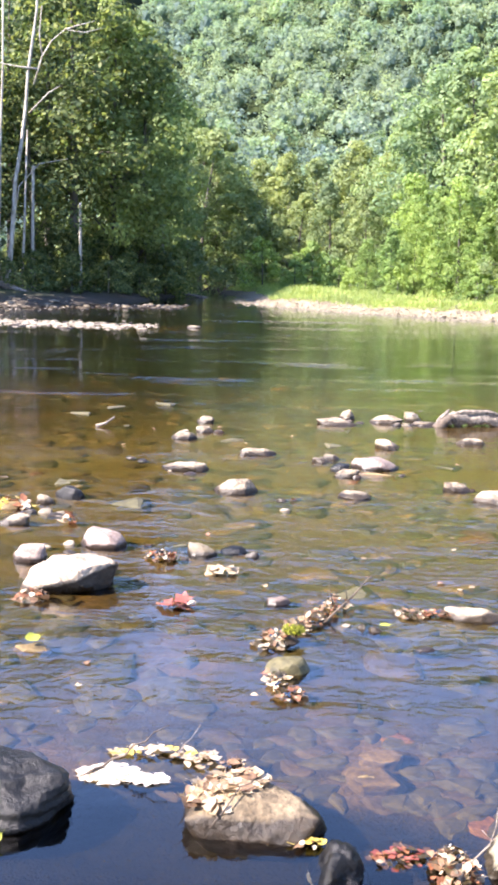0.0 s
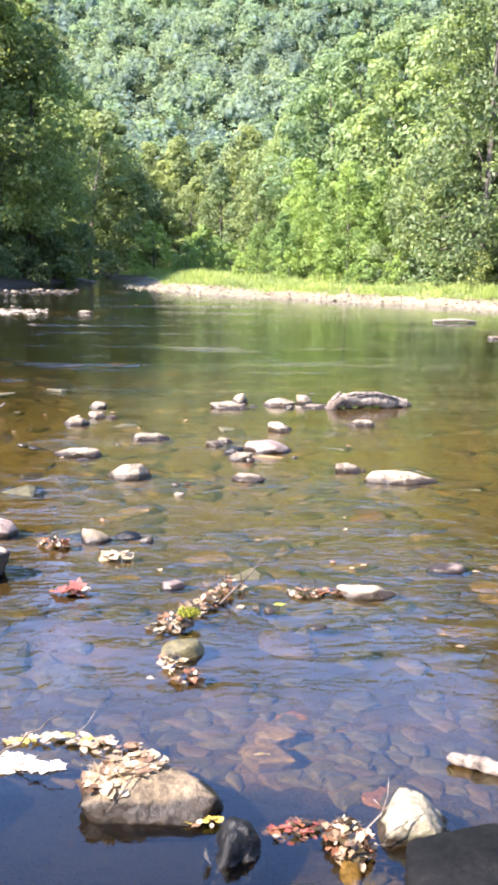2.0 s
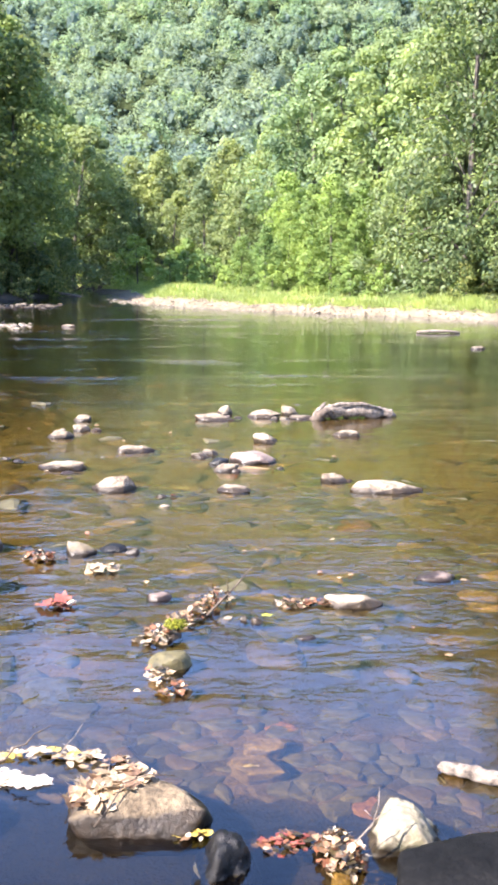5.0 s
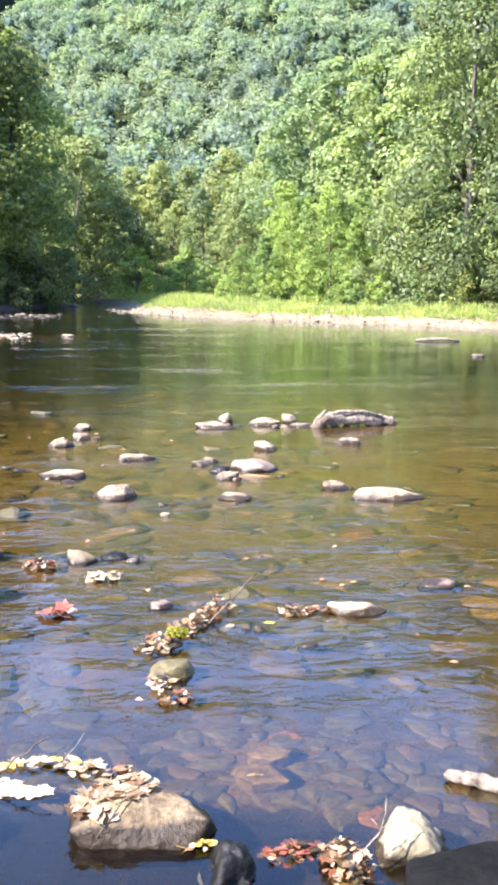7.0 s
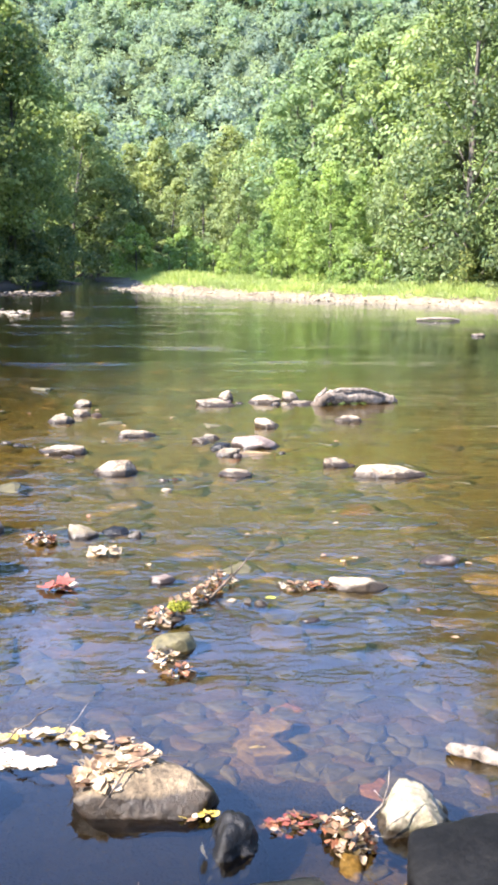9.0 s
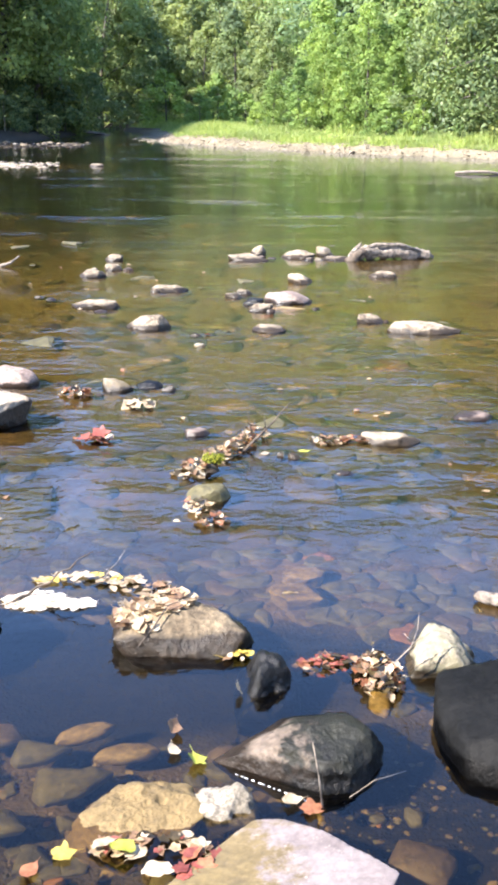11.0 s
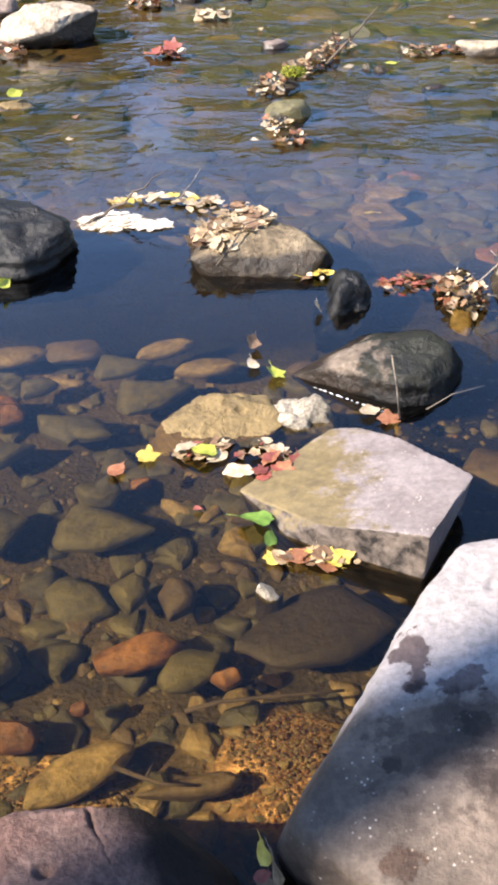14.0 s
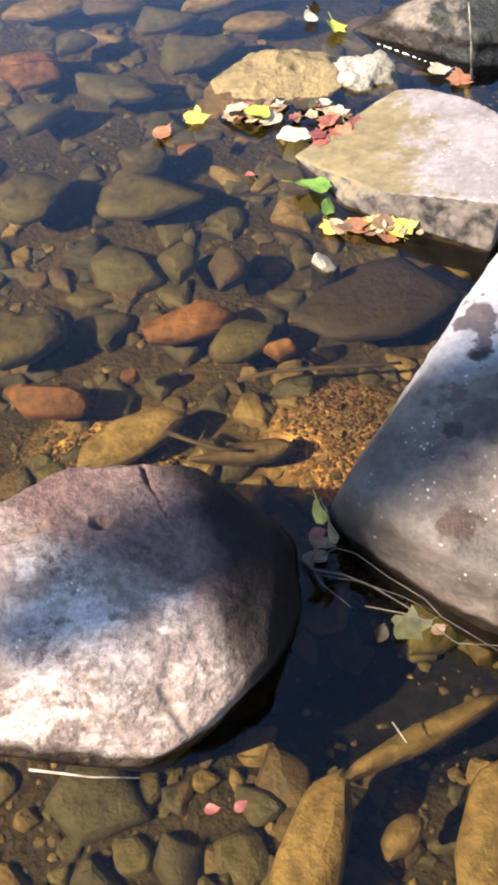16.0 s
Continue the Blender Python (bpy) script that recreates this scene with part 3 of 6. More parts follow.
def block(name, outline, tops, slopes, base=-0.2, mat=PALE, p=10.0, rough=0.012, seed=0, level=4, grain=9.0, cuts=(), chips=0):
    """A boulder from its outline at the water (counter-clockwise), the slope of each side, and its top planes
    as (x, y, z, rise along x, rise along y)."""
    o = np.array(outline, float)
    cx, cy = o.mean(axis=0)
    zt = min(z + gx * (cx - x) + gy * (cy - y) for x, y, z, gx, gy in tops)
    centre = (cx, cy, (zt + base) * 0.5)
    planes = [((0, 0, -1), (cx, cy, base))]
    for i, a in enumerate(o):
        b = o[(i + 1) % len(o)]
        e = b - a
        s = radians(slopes[i % len(slopes)])
        nx, ny = e[1], -e[0]
        ln = math.hypot(nx, ny)
        planes.append(((nx / ln * math.cos(s), ny / ln * math.cos(s), math.sin(s)), (*((a + b) / 2), 0.0)))
        planes.append(((nx / ln, ny / ln, 0.12), (*((a + b) / 2 + np.array((nx, ny)) / ln * 0.015), 0.0)))
    for x, y, z, gx, gy in tops:
        planes.append(((-gx, -gy, 1.0), (x, y, z)))
    v, f = stone_points(planes + list(cuts), centre, p, rough, seed, level, grain, chips)
    origin = Vector((cx, cy, base))
    ob = mesh_object(name, [q - origin for q in v], f, mat)
    ob.location = origin
    return ob


def hull_planes(points):
    """The outward planes of the block that a few corners span."""
    bm = bmesh.new()
    for q in points:
        bm.verts.new(q)
    bmesh.ops.convex_hull(bm, input=bm.verts)
    bm.normal_update()
    mid = sum((Vector(q) for q in points), Vector()) / len(points)
    out = []
    for f in bm.faces:
        n, c = f.normal.copy(), f.calc_center_median()
        if n.dot(c - mid) < 0:
            n = -n
        out.append((tuple(n), tuple(c)))
    bm.free()
    return out, mid


def hewn(name, corners, mat, label, p=60.0, rough=0.01, seed=0, level=5, grain=14.0, chips=0, strata=0.0, cracks=()):
    """A broken rock spanned by a few corners, its edges slightly worn."""
    planes, mid = hull_planes(corners)
    v, f = stone_points(planes, mid, p, rough, seed, level, grain, chips, strata, cracks)
    origin = Vector((mid.x, mid.y, min(q[2] for q in corners)))
    ob = mesh_object(name, [q - origin for q in v], f, mat)
    ob.location = origin
    ob.data.set_sharp_from_angle(angle=radians(50))
    return tagged(ob, label, "rock")


def cobble(x, y, w, h, mat, seed, depth=None, base=-0.16, p=60.0, level=3, name="river_stone", label=""):
    """A loose river stone w metres wide that stands h metres out of the water, its near edge at y."""
    r = random.Random(seed)
    d = depth or w * r.uniform(0.55, 0.85)
    cx, cy = x, y + d * 0.5
    pts = []
    n = r.randint(6, 8)
    for i in range(n):
        a = (i + r.uniform(-0.3, 0.3)) * 2 * math.pi / n
        k = r.uniform(0.86, 1.06)
        px, py = math.cos(a) * w * 0.53 * k, math.sin(a) * d * 0.53 * k
        pts.append((cx + px, cy + py, r.uniform(-0.01, 0.25 * max(0.0, h))))
        pts.append((cx + px * 0.9, cy + py * 0.9, base))
    side = r.uniform(-0.18, 0.18)
    for i in range(5):
        a = (i + r.uniform(-0.35, 0.35)) * 2 * math.pi / 5
        k = r.uniform(0.45, 0.85)
        pts.append((cx + (side + math.cos(a) * 0.5 * k) * w, cy + math.sin(a) * d * 0.5 * k, h * r.uniform(0.62, 1.08)))
    planes, mid = hull_planes(pts)
    v, f = stone_points(planes, mid, p * 1.5, w * 0.024, seed, level, 5.0 / w, 2)
    origin = Vector((cx, cy, base))
    ob = mesh_object(name, [q - origin for q in v], f, mat)
    ob.location = origin
    ob.data.set_sharp_from_angle(angle=radians(38))
    return tagged(ob, label, "rock")


def tube(points, radii, sides=7):
    """A tapered round bar through points."""
    verts, faces = [], []
    pts = [Vector(q) for q in points]
    for i, q in enumerate(pts):
        way = (pts[min(i + 1, len(pts) - 1)] - pts[max(i - 1, 0)]).normalized()
        u = way.orthogonal().normalized()
        if i:
            u = (keep - way * keep.dot(way)).normalized()
        keep = u
        w = way.cross(u)
        for k in range(sides):
            a = 2 * math.pi * k / sides
            verts.append(q + (u * math.cos(a) + w * math.sin(a)) * radii[i])
    for i in range(len(pts) - 1):
        for k in range(sides):
            a, b = i * sides + k, i * sides + (k + 1) % sides
            faces.append((a, b, b + sides, a + sides))
    faces.append(tuple(range(sides - 1, -1, -1)))
    faces.append(tuple(range((len(pts) - 1) * sides, len(pts) * sides)))
    return verts, faces


def joined(bits):
    verts, faces = [], []
    for v, f in bits:
        k = len(verts)
        verts += list(v)
        faces += [tuple(i + k for i in q) for q in f]
    return verts, faces


def twig(name, points, r0, r1, mat, label, side=()):
    n = len(points)
    bits = [tube(points, [r0 + (r1 - r0) * i / (n - 1) for i in range(n)], 6)]
    for q in side:
        bits.append(tube(q, [r1 * 1.1] * (len(q) - 1) + [r1 * 0.5], 5))
    v, f = joined(bits)
    o = Vector(points[0])
    ob = mesh_object(name, [Vector(q) - o for q in v], f, mat)
    ob.location = o
    return tagged(ob, label, "twig")


def crown_quads(rng, clusters, count, size, loose=0.5, inner=0.4, top=False):
    """Leaf blades scattered through the outer part of leafy clusters (rows of x, y, z, rx, ry, rz)."""
    c = clusters[rng.integers(0, len(clusters), count)]
    d = rng.normal(size=(count, 3))
    d /= np.linalg.norm(d, axis=1)[:, None]
    if top:
        d[:, 2] = np.where(d[:, 2] < -0.6, -d[:, 2], d[:, 2])
    p = c[:, :3] + d * c[:, 3:] * (inner + (1.15 - inner) * rng.random((count, 1)) ** 0.7)
    n = d + rng.normal(size=(count, 3)) * loose + np.array([0, 0, 0.35])
    n /= np.linalg.norm(n, axis=1)[:, None]
    u = np.cross(n, rng.normal(size=(count, 3)))
    u /= np.linalg.norm(u, axis=1)[:, None]
    w = np.cross(n, u)
    s = size * rng.uniform(0.6, 1.4, (count, 1))
    return np.stack([p - u * s, p - w * s * 0.55 + n * s * 0.1, p + u * s, p + w * s * 0.55 - n * s * 0.1], 1)


LEAVES = {}


def leaf_mesh(kind, mat, which=0):
    """A fallen leaf 1 unit long: 'oval', 'lobed' or 'curled', ragged and warped in its own way."""
    key = (kind, mat.name, which)
    if key in LEAVES:
        return LEAVES[key]
    q = random.Random(len(kind) * 31 + which * 7 + 3)
    n = 20
    curl = {"oval": 0.2, "lobed": 0.3, "curled": 0.8}[kind] * q.uniform(0.6, 1.5)
    bow, twist, lobes = q.uniform(-0.5, 0.6), q.uniform(-0.5, 0.5), q.choice((2.5, 3.5))
    verts, faces = [(0, 0, 0)], []
    for ring in (0.55, 1.0):
        for i in range(n):
            a = 2 * math.pi * i / n
            k = 0.5
            if kind == "lobed":
                k = 0.34 + 0.16 * abs(math.cos(lobes * a + 0.3)) - 0.05 * (i % 2) + q.uniform(-0.06, 0.03)
            k *= 1 + (q.uniform(-0.1, 0.06) if ring == 1.0 else 0.0)
            k *= ring
            x, y = math.cos(a) * k, math.sin(a) * k * (0.6 if kind != "lobed" else 0.9)
            if kind != "lobed":
                y *= (1 - 0.35 * math.cos(a)) * (0.35 + 0.65 * abs(math.sin(a))) * 1.1
            z = curl * y * y * 2.0 + bow * x * x * 0.6 + twist * x * y + q.uniform(-0.045, 0.05) * ring
            verts.append((x, y, z))
    for i in range(n):
        j = (i + 1) % n
        faces.append((0, 1 + i, 1 + j))
        faces.append((1 + i, 1 + n + i, 1 + n + j, 1 + j))
    k = len(verts)
    v, f = tube([(0.4, 0, bow * 0.1), (0.58, 0.02, bow * 0.2), (0.75, 0.06, bow * 0.3)], [0.014, 0.011, 0.008], 4)
    verts += [tuple(p) for p in v]
    faces += [tuple(i + k for i in p) for p in f]
    me = bpy.data.meshes.new("leaf")
    me.from_pydata(verts, [], faces)
    me.materials.append(mat)
    me.polygons.foreach_set("use_smooth", [True] * len(me.polygons))
    me.update()
    LEAVES[key] = me
    return me


def leaf(x, y, z, size, kind, mat, rz=0.0, rx=0.0, ry=0.0, parent=None, label="", flat=1.0):
    ob = new("leaf" if parent else "fallen_leaf", leaf_mesh(kind, mat, int(abs(x * 7919 + y * 104729) * 10) % 4))
    o = parent.location if parent else Vector((0, 0, 0))
    ob.matrix_basis = pose(x - o.x, y - o.y, z - o.z, rx, ry, rz) @ Matrix.Diagonal((size, size, size * flat, 1))
    if parent:
        ob.parent = parent
    else:
        tagged(ob, label, "leaf", "leaves on the water")
    return ob


def litter(x, y, w, d, h, count, mats, seed, label, size=0.06, z0=0.006):
    """A drift of fallen leaves caught against stones; each leaf is a part."""
    r = random.Random(seed)
    root = tagged(new("leaf_litter"), label, "leaf litter", "drifts of leaves")
    root.location = (x, y, 0)
    for i in range(int(count * 1.5)):
        a, k = r.uniform(0, 6.283), math.sqrt(r.random())
        px, py = x + math.cos(a) * k * w / 2, y + math.sin(a) * k * d / 2
        pz = z0 + h * (1 - k * k) * r.uniform(0.3, 1.0)
        leaf(px, py, pz, size * r.uniform(0.4, 1.05), r.choice(("oval", "lobed", "curled", "lobed")), r.choice(mats),
             r.uniform(0, 360), r.gauss(0, 6 + 300 * h), r.gauss(0, 6 + 300 * h), root, flat=min(1.0, 0.3 + 20 * h))
    return root


def drape(rock, x, y, w, d, count, mats, seed, label, size=0.045):
    """Leaves plastered over the upper side of a rock; each leaf is a part."""
    r = random.Random(seed)
    root = tagged(new("leaf_litter"), label, "leaf litter", "drifts of leaves")
    root.location = (x, y, 0)
    q = np.array([v.co[:] for v in rock.data.vertices]) + np.array(rock.location)
    for i in range(count):
        a, k = r.uniform(0, 6.283), math.sqrt(r.random())
        px, py = x + math.cos(a) * k * w / 2, y + math.sin(a) * k * d / 2
        near = q[np.hypot(q[:, 0] - px, q[:, 1] - py) < 0.03]
        if len(near) < 6:
            continue
        near = near[near[:, 2] > near[:, 2].max() - 0.03]
        fit, *_ = np.linalg.lstsq(np.c_[near[:, :2] - (px, py), np.ones(len(near))], near[:, 2], rcond=None)
        leaf(px, py, max(0.006, fit[2]) + r.uniform(0.002, 0.012), size * r.uniform(0.5, 1.2), r.choice(("oval", "lobed", "curled")), r.choice(mats),
             r.uniform(0, 360), math.degrees(math.atan(fit[1])) + r.gauss(0, 9), -math.degrees(math.atan(fit[0])) + r.gauss(0, 9), root, flat=0.5)
    return root


# ---- ground and water ----
RIGHT = [(-30, 24), (-15, 22), (0, 19.5), (10, 18.2), (20, 16), (26, 12.2), (29.8, 9.9), (31.8, 7.2), (33.6, 4.5), (35, 2.6), (39.5, -0.9), (46, -1.4), (54, -3.5), (64, -9), (90, -30)]
LEFT = [(-30, -24), (0, -20), (15, -16), (26, -11.5), (32.5, -8.8), (36, -6.9), (41, -5.2), (46, -4.6), (52, -5.6), (58, -10), (66, -22), (90, -44)]


def along(line, y):
    return float(np.interp(y, [q[0] for q in line], [q[1] for q in line]))


def height(x, y):
    """Metres above the water."""
    left, right = along(LEFT, y), along(RIGHT, y)
    inside = min(x - left, right - x, y + 1.6)
    n = noise.noise(Vector((x * 0.35, y * 0.35, 0.0)))
    if inside > 0:
        deep = -0.1 + 0.035 * min(1.0, max(0.0, (y - 3) / 2)) - 0.4 * min(1.0, max(0.0, (y - 11.5) / 5))
        deep -= 0.05 * min(1.0, max(0.0, (2.8 - y) / 0.3))
        if y > 20 and x < -1.5:
            deep += 0.43 * math.exp(-((y - 25.4 + 0.12 * (x + 7)) / 1.8) ** 2) + 0.43 * math.exp(-((y - 33.5 - (x + 8) * 0.6) / 1.8) ** 2)
        deep += 0.085 * math.exp(-((x - 0.07) / 0.15) ** 2 - ((y - 1.16) / 0.09) ** 2) + 0.07 * math.exp(-((x + 0.25) / 0.14) ** 2 - ((y - 1.06) / 0.06) ** 2)
        pool = math.exp(-((x + 0.25) / 0.55) ** 2 - ((y - 2.68) / 0.26) ** 2)
        pool += 1.1 * math.exp(-((x - 0.13) / 0.17) ** 2 - ((y - 0.7) / 0.07) ** 2)
        k = min(1.0, inside / (1.0 if y > 5 else 1.5))
        fine = noise.noise(Vector((x * 2.3, y * 2.3, 7.0))) * 0.03
        return min(-0.025, deep * k - 0.1 * pool + (n * 0.02 + fine) * k)
    out = -inside
    z = 0.32 * (1 - math.exp(-out / 0.9)) + 0.25 * (1 - math.exp(-out / 6.0)) + n * 0.1 * min(1, out)
    if y > 140:
        s = min(1.0, (y - 140) / 190)
        z += 116 * s ** 1.15 * (1 + 0.12 * noise.noise(Vector((x * 0.008, y * 0.008, 3.0))))
    if x > 80:
        z += min(60.0, (x - 80) * 0.42)
    if x < -40:
        z += min(40.0, (-40 - x) * 0.3)
    return z


def axis(marks):
    out = []
    for (a, b), n in marks:
        out += list(np.linspace(a, b, n, endpoint=False))
    return out + [marks[-1][0][1]]


xs = axis([((-900, -60), 18), ((-60, -12), 26), ((-12, -3), 30), ((-3, 3), 100), ((3, 14), 40), ((14, 60), 26), ((60, 900), 18)])
ys = axis([((-300, -10), 14), ((-10, 0), 16), ((0, 5), 100), ((5, 22), 70), ((22, 60), 90), ((60, 140), 16), ((140, 350), 34), ((350, 1200), 12)])
gv = [(x, y, height(x, y)) for y in ys for x in xs]
nx = len(xs)
gf = [(j * nx + i, j * nx + i + 1, (j + 1) * nx + i + 1, (j + 1) * nx + i) for j in range(len(ys) - 1) for i in range(nx - 1)]
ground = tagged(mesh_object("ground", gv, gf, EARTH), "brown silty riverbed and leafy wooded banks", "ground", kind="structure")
water = tagged(mesh_object("water", [(-60, -6, 0), (60, -6, 0), (60, 95, 0), (-60, 95, 0)], [(0, 1, 2, 3)], WATER),
               "shallow clear rippled river reflecting trees and sky", "river", kind="structure")
water.visible_shadow = False

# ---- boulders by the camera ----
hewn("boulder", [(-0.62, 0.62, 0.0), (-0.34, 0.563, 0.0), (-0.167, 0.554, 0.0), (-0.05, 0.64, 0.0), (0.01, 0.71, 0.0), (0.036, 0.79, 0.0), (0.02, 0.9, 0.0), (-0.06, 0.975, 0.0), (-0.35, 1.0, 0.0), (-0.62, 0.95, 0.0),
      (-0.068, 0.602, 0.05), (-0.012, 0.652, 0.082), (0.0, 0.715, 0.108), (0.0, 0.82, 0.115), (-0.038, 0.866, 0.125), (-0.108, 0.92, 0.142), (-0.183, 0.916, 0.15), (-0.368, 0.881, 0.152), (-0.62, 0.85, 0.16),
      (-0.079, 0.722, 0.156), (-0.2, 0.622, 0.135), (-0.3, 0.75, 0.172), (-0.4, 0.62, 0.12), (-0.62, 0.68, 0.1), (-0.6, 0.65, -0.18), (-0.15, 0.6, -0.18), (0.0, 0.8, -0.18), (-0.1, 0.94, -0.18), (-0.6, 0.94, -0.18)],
     BOULDER, "broad pinkish brown boulder with a face whitened as sunlit", 90, 0.005, 3, 7, 16, 3, 0.0,
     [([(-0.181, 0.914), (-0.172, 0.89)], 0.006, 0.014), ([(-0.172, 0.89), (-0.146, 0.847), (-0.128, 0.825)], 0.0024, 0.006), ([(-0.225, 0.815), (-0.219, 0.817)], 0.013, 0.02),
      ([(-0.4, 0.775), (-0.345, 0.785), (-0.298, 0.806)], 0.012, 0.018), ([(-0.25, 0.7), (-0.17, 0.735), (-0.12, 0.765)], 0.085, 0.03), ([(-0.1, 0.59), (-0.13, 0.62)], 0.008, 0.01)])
hewn("boulder", [(0.06, 0.945, 0.0), (0.077, 0.894, 0.0), (0.116, 0.867, 0.0), (0.193, 0.816, 0.0), (0.295, 0.739, 0.0), (0.75, 0.62, 0.0), (1.0, 0.9, 0.0), (0.95, 1.4, 0.0), (0.6, 1.53, 0.0), (0.41, 1.5, 0.0), (0.325, 1.37, 0.0),
      (0.21, 1.15, 0.0), (0.115, 1.0, 0.0), (0.088, 0.9, 0.135), (0.19, 1.065, 0.172), (0.297, 1.258, 0.178), (0.347, 1.375, 0.172), (0.395, 1.43, 0.16), (0.6, 1.46, 0.17), (0.13, 0.85, 0.115), (0.21, 0.8, 0.12), (0.33, 0.725, 0.12),
      (0.75, 0.69, 0.15), (0.95, 0.95, 0.2), (0.9, 1.3, 0.2), (0.5, 1.0, 0.215), (0.1, 0.95, -0.18), (0.3, 0.78, -0.18), (0.9, 0.8, -0.18), (0.9, 1.4, -0.18), (0.42, 1.46, -0.18)],
     DUN, "large smooth grey brown boulder with dark stains and painted shade", 40, 0.006, 5, 7, 11, 0, 0.0, [([(0.3, 0.9), (0.305, 0.91)], 0.012, 0.006), ([(0.42, 1.3), (0.425, 1.31)], 0.01, 0.006)])
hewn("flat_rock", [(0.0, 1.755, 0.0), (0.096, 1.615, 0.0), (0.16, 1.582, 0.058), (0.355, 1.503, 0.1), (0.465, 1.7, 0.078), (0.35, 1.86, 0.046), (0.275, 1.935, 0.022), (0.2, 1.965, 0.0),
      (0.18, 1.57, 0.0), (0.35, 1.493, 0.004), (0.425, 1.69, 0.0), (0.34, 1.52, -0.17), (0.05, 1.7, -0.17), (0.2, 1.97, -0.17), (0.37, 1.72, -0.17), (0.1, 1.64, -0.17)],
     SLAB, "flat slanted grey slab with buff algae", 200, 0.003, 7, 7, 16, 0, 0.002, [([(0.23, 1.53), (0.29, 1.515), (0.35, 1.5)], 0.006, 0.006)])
r = random.Random(61)
PITS = []
for i in range(34):
    x, y, w = r.uniform(-0.16, 0.1), r.uniform(1.95, 2.09), r.uniform(0.004, 0.011)
    PITS.append(([(x, y), (x + r.uniform(-0.012, 0.012), y + r.uniform(-0.006, 0.006))], w, w * r.uniform(0.5, 0.9)))
hewn("rock", [(-0.185, 1.985, 0.0), (-0.035, 1.932, 0.0), (0.07, 1.945, 0.0), (0.11, 2.0, 0.008), (0.05, 2.1, 0.0), (-0.1, 2.1, 0.0), (-0.035, 2.04, 0.036), (0.06, 2.02, 0.03), (-0.1, 2.01, 0.02),
      (-0.25, 1.88, -0.03), (-0.2, 1.855, -0.05), (-0.2, 1.86, -0.17), (0.05, 1.95, -0.17), (0.08, 2.08, -0.17), (-0.12, 2.1, -0.17)],
     BUFF, "low buff pitted rock just above the water", 90, 0.008, 9, 6, 24, 3, 0.002, PITS)
tagged(block("rock", [(0.06, 1.98), (0.17, 1.96), (0.21, 2.0), (0.2, 2.04), (0.12, 2.07), (0.06, 2.04)], [(0.14, 2.02, 0.028, 0.1, 0.1)], [14, 30, 20, 30], -0.16, CRUSTED, 22, 0.017, 10, 5, 24, chips=9),
       "small crusted white rock", "rock")
hewn("rock", [(0.115, 2.18, 0.0), (0.25, 2.133, 0.0), (0.365, 2.045, 0.0), (0.45, 2.055, 0.0), (0.545, 2.2, 0.0), (0.265, 2.17, 0.066), (0.335, 2.108, 0.1), (0.368, 2.095, 0.122), (0.325, 2.24, 0.07),
      (0.455, 2.23, 0.086), (0.505, 2.17, 0.072), (0.3, 2.36, 0.0), (0.45, 2.38, 0.0), (0.2, 2.2, -0.17), (0.39, 2.08, -0.17), (0.51, 2.2, -0.17), (0.45, 2.35, -0.17), (0.25, 2.33, -0.17)],
     WEDGE, "wedge of dark wet stone with a pale side", 140, 0.005, 12, 6, 17, 4, 0.004)
hewn("rock", [(0.72, 2.48, 0.0), (0.65, 2.28, 0.0), (0.69, 2.08, 0.0), (0.85, 2.0, 0.0), (1.1, 2.05, 0.0), (1.1, 2.45, 0.0), (0.9, 2.55, 0.0), (0.69, 2.42, 0.096), (0.655, 2.27, 0.055), (0.71, 2.12, 0.075), (0.85, 2.1, 0.115),
      (1.1, 2.2, 0.15), (1.1, 2.42, 0.15), (0.85, 2.43, 0.128), (0.74, 2.42, -0.17), (0.72, 2.14, -0.17), (1.05, 2.1, -0.17), (1.0, 2.45, -0.17)],
     GLOSSY, "smooth dark grey wet rock", 26, 0.007, 13, 6, 9)
tagged(block("rock", [(0.665, 2.54), (0.84, 2.52), (0.87, 2.66), (0.78, 2.77), (0.685, 2.69)], [(0.77, 2.62, 0.078, -0.1, 0.1), (0.72, 2.6, 0.066, 0.55, 0.2)], [14, 26, 34, 28, 24], -0.17, LICHEN, 30, 0.016, 14, 5, 14, chips=7),
       "pale lichen-spotted rock behind the black one", "rock")
LEAF_ROCK = hewn("rock", [(-0.145, 2.72, 0.0), (-0.11, 2.675, 0.0), (0.024, 2.664, 0.0), (0.167, 2.656, 0.0), (0.25, 2.75, 0.0), (-0.045, 2.95, 0.096), (0.035, 2.87, 0.094), (0.15, 2.78, 0.082), (0.23, 2.7, 0.058),
      (-0.15, 2.69, 0.046), (-0.018, 2.72, 0.094), (-0.12, 3.06, 0.0), (0.05, 3.02, 0.0), (0.2, 2.88, 0.0), (-0.165, 2.86, 0.02), (-0.08, 2.74, -0.17), (0.15, 2.71, -0.17), (0.18, 2.85, -0.17), (0.0, 3.0, -0.17)],
     BROWN, "brown rock heaped with bleached leaves", 90, 0.007, 15, 6, 15, 5)
tagged(block("rock", [(0.22, 2.45), (0.3, 2.43), (0.335, 2.55), (0.3, 2.66), (0.22, 2.62)], [(0.27, 2.55, 0.075, 0, 0.2)], [22], -0.17, DARK, 30, 0.012, 16, 5, 26, chips=5), "small black wet stone", "rock")
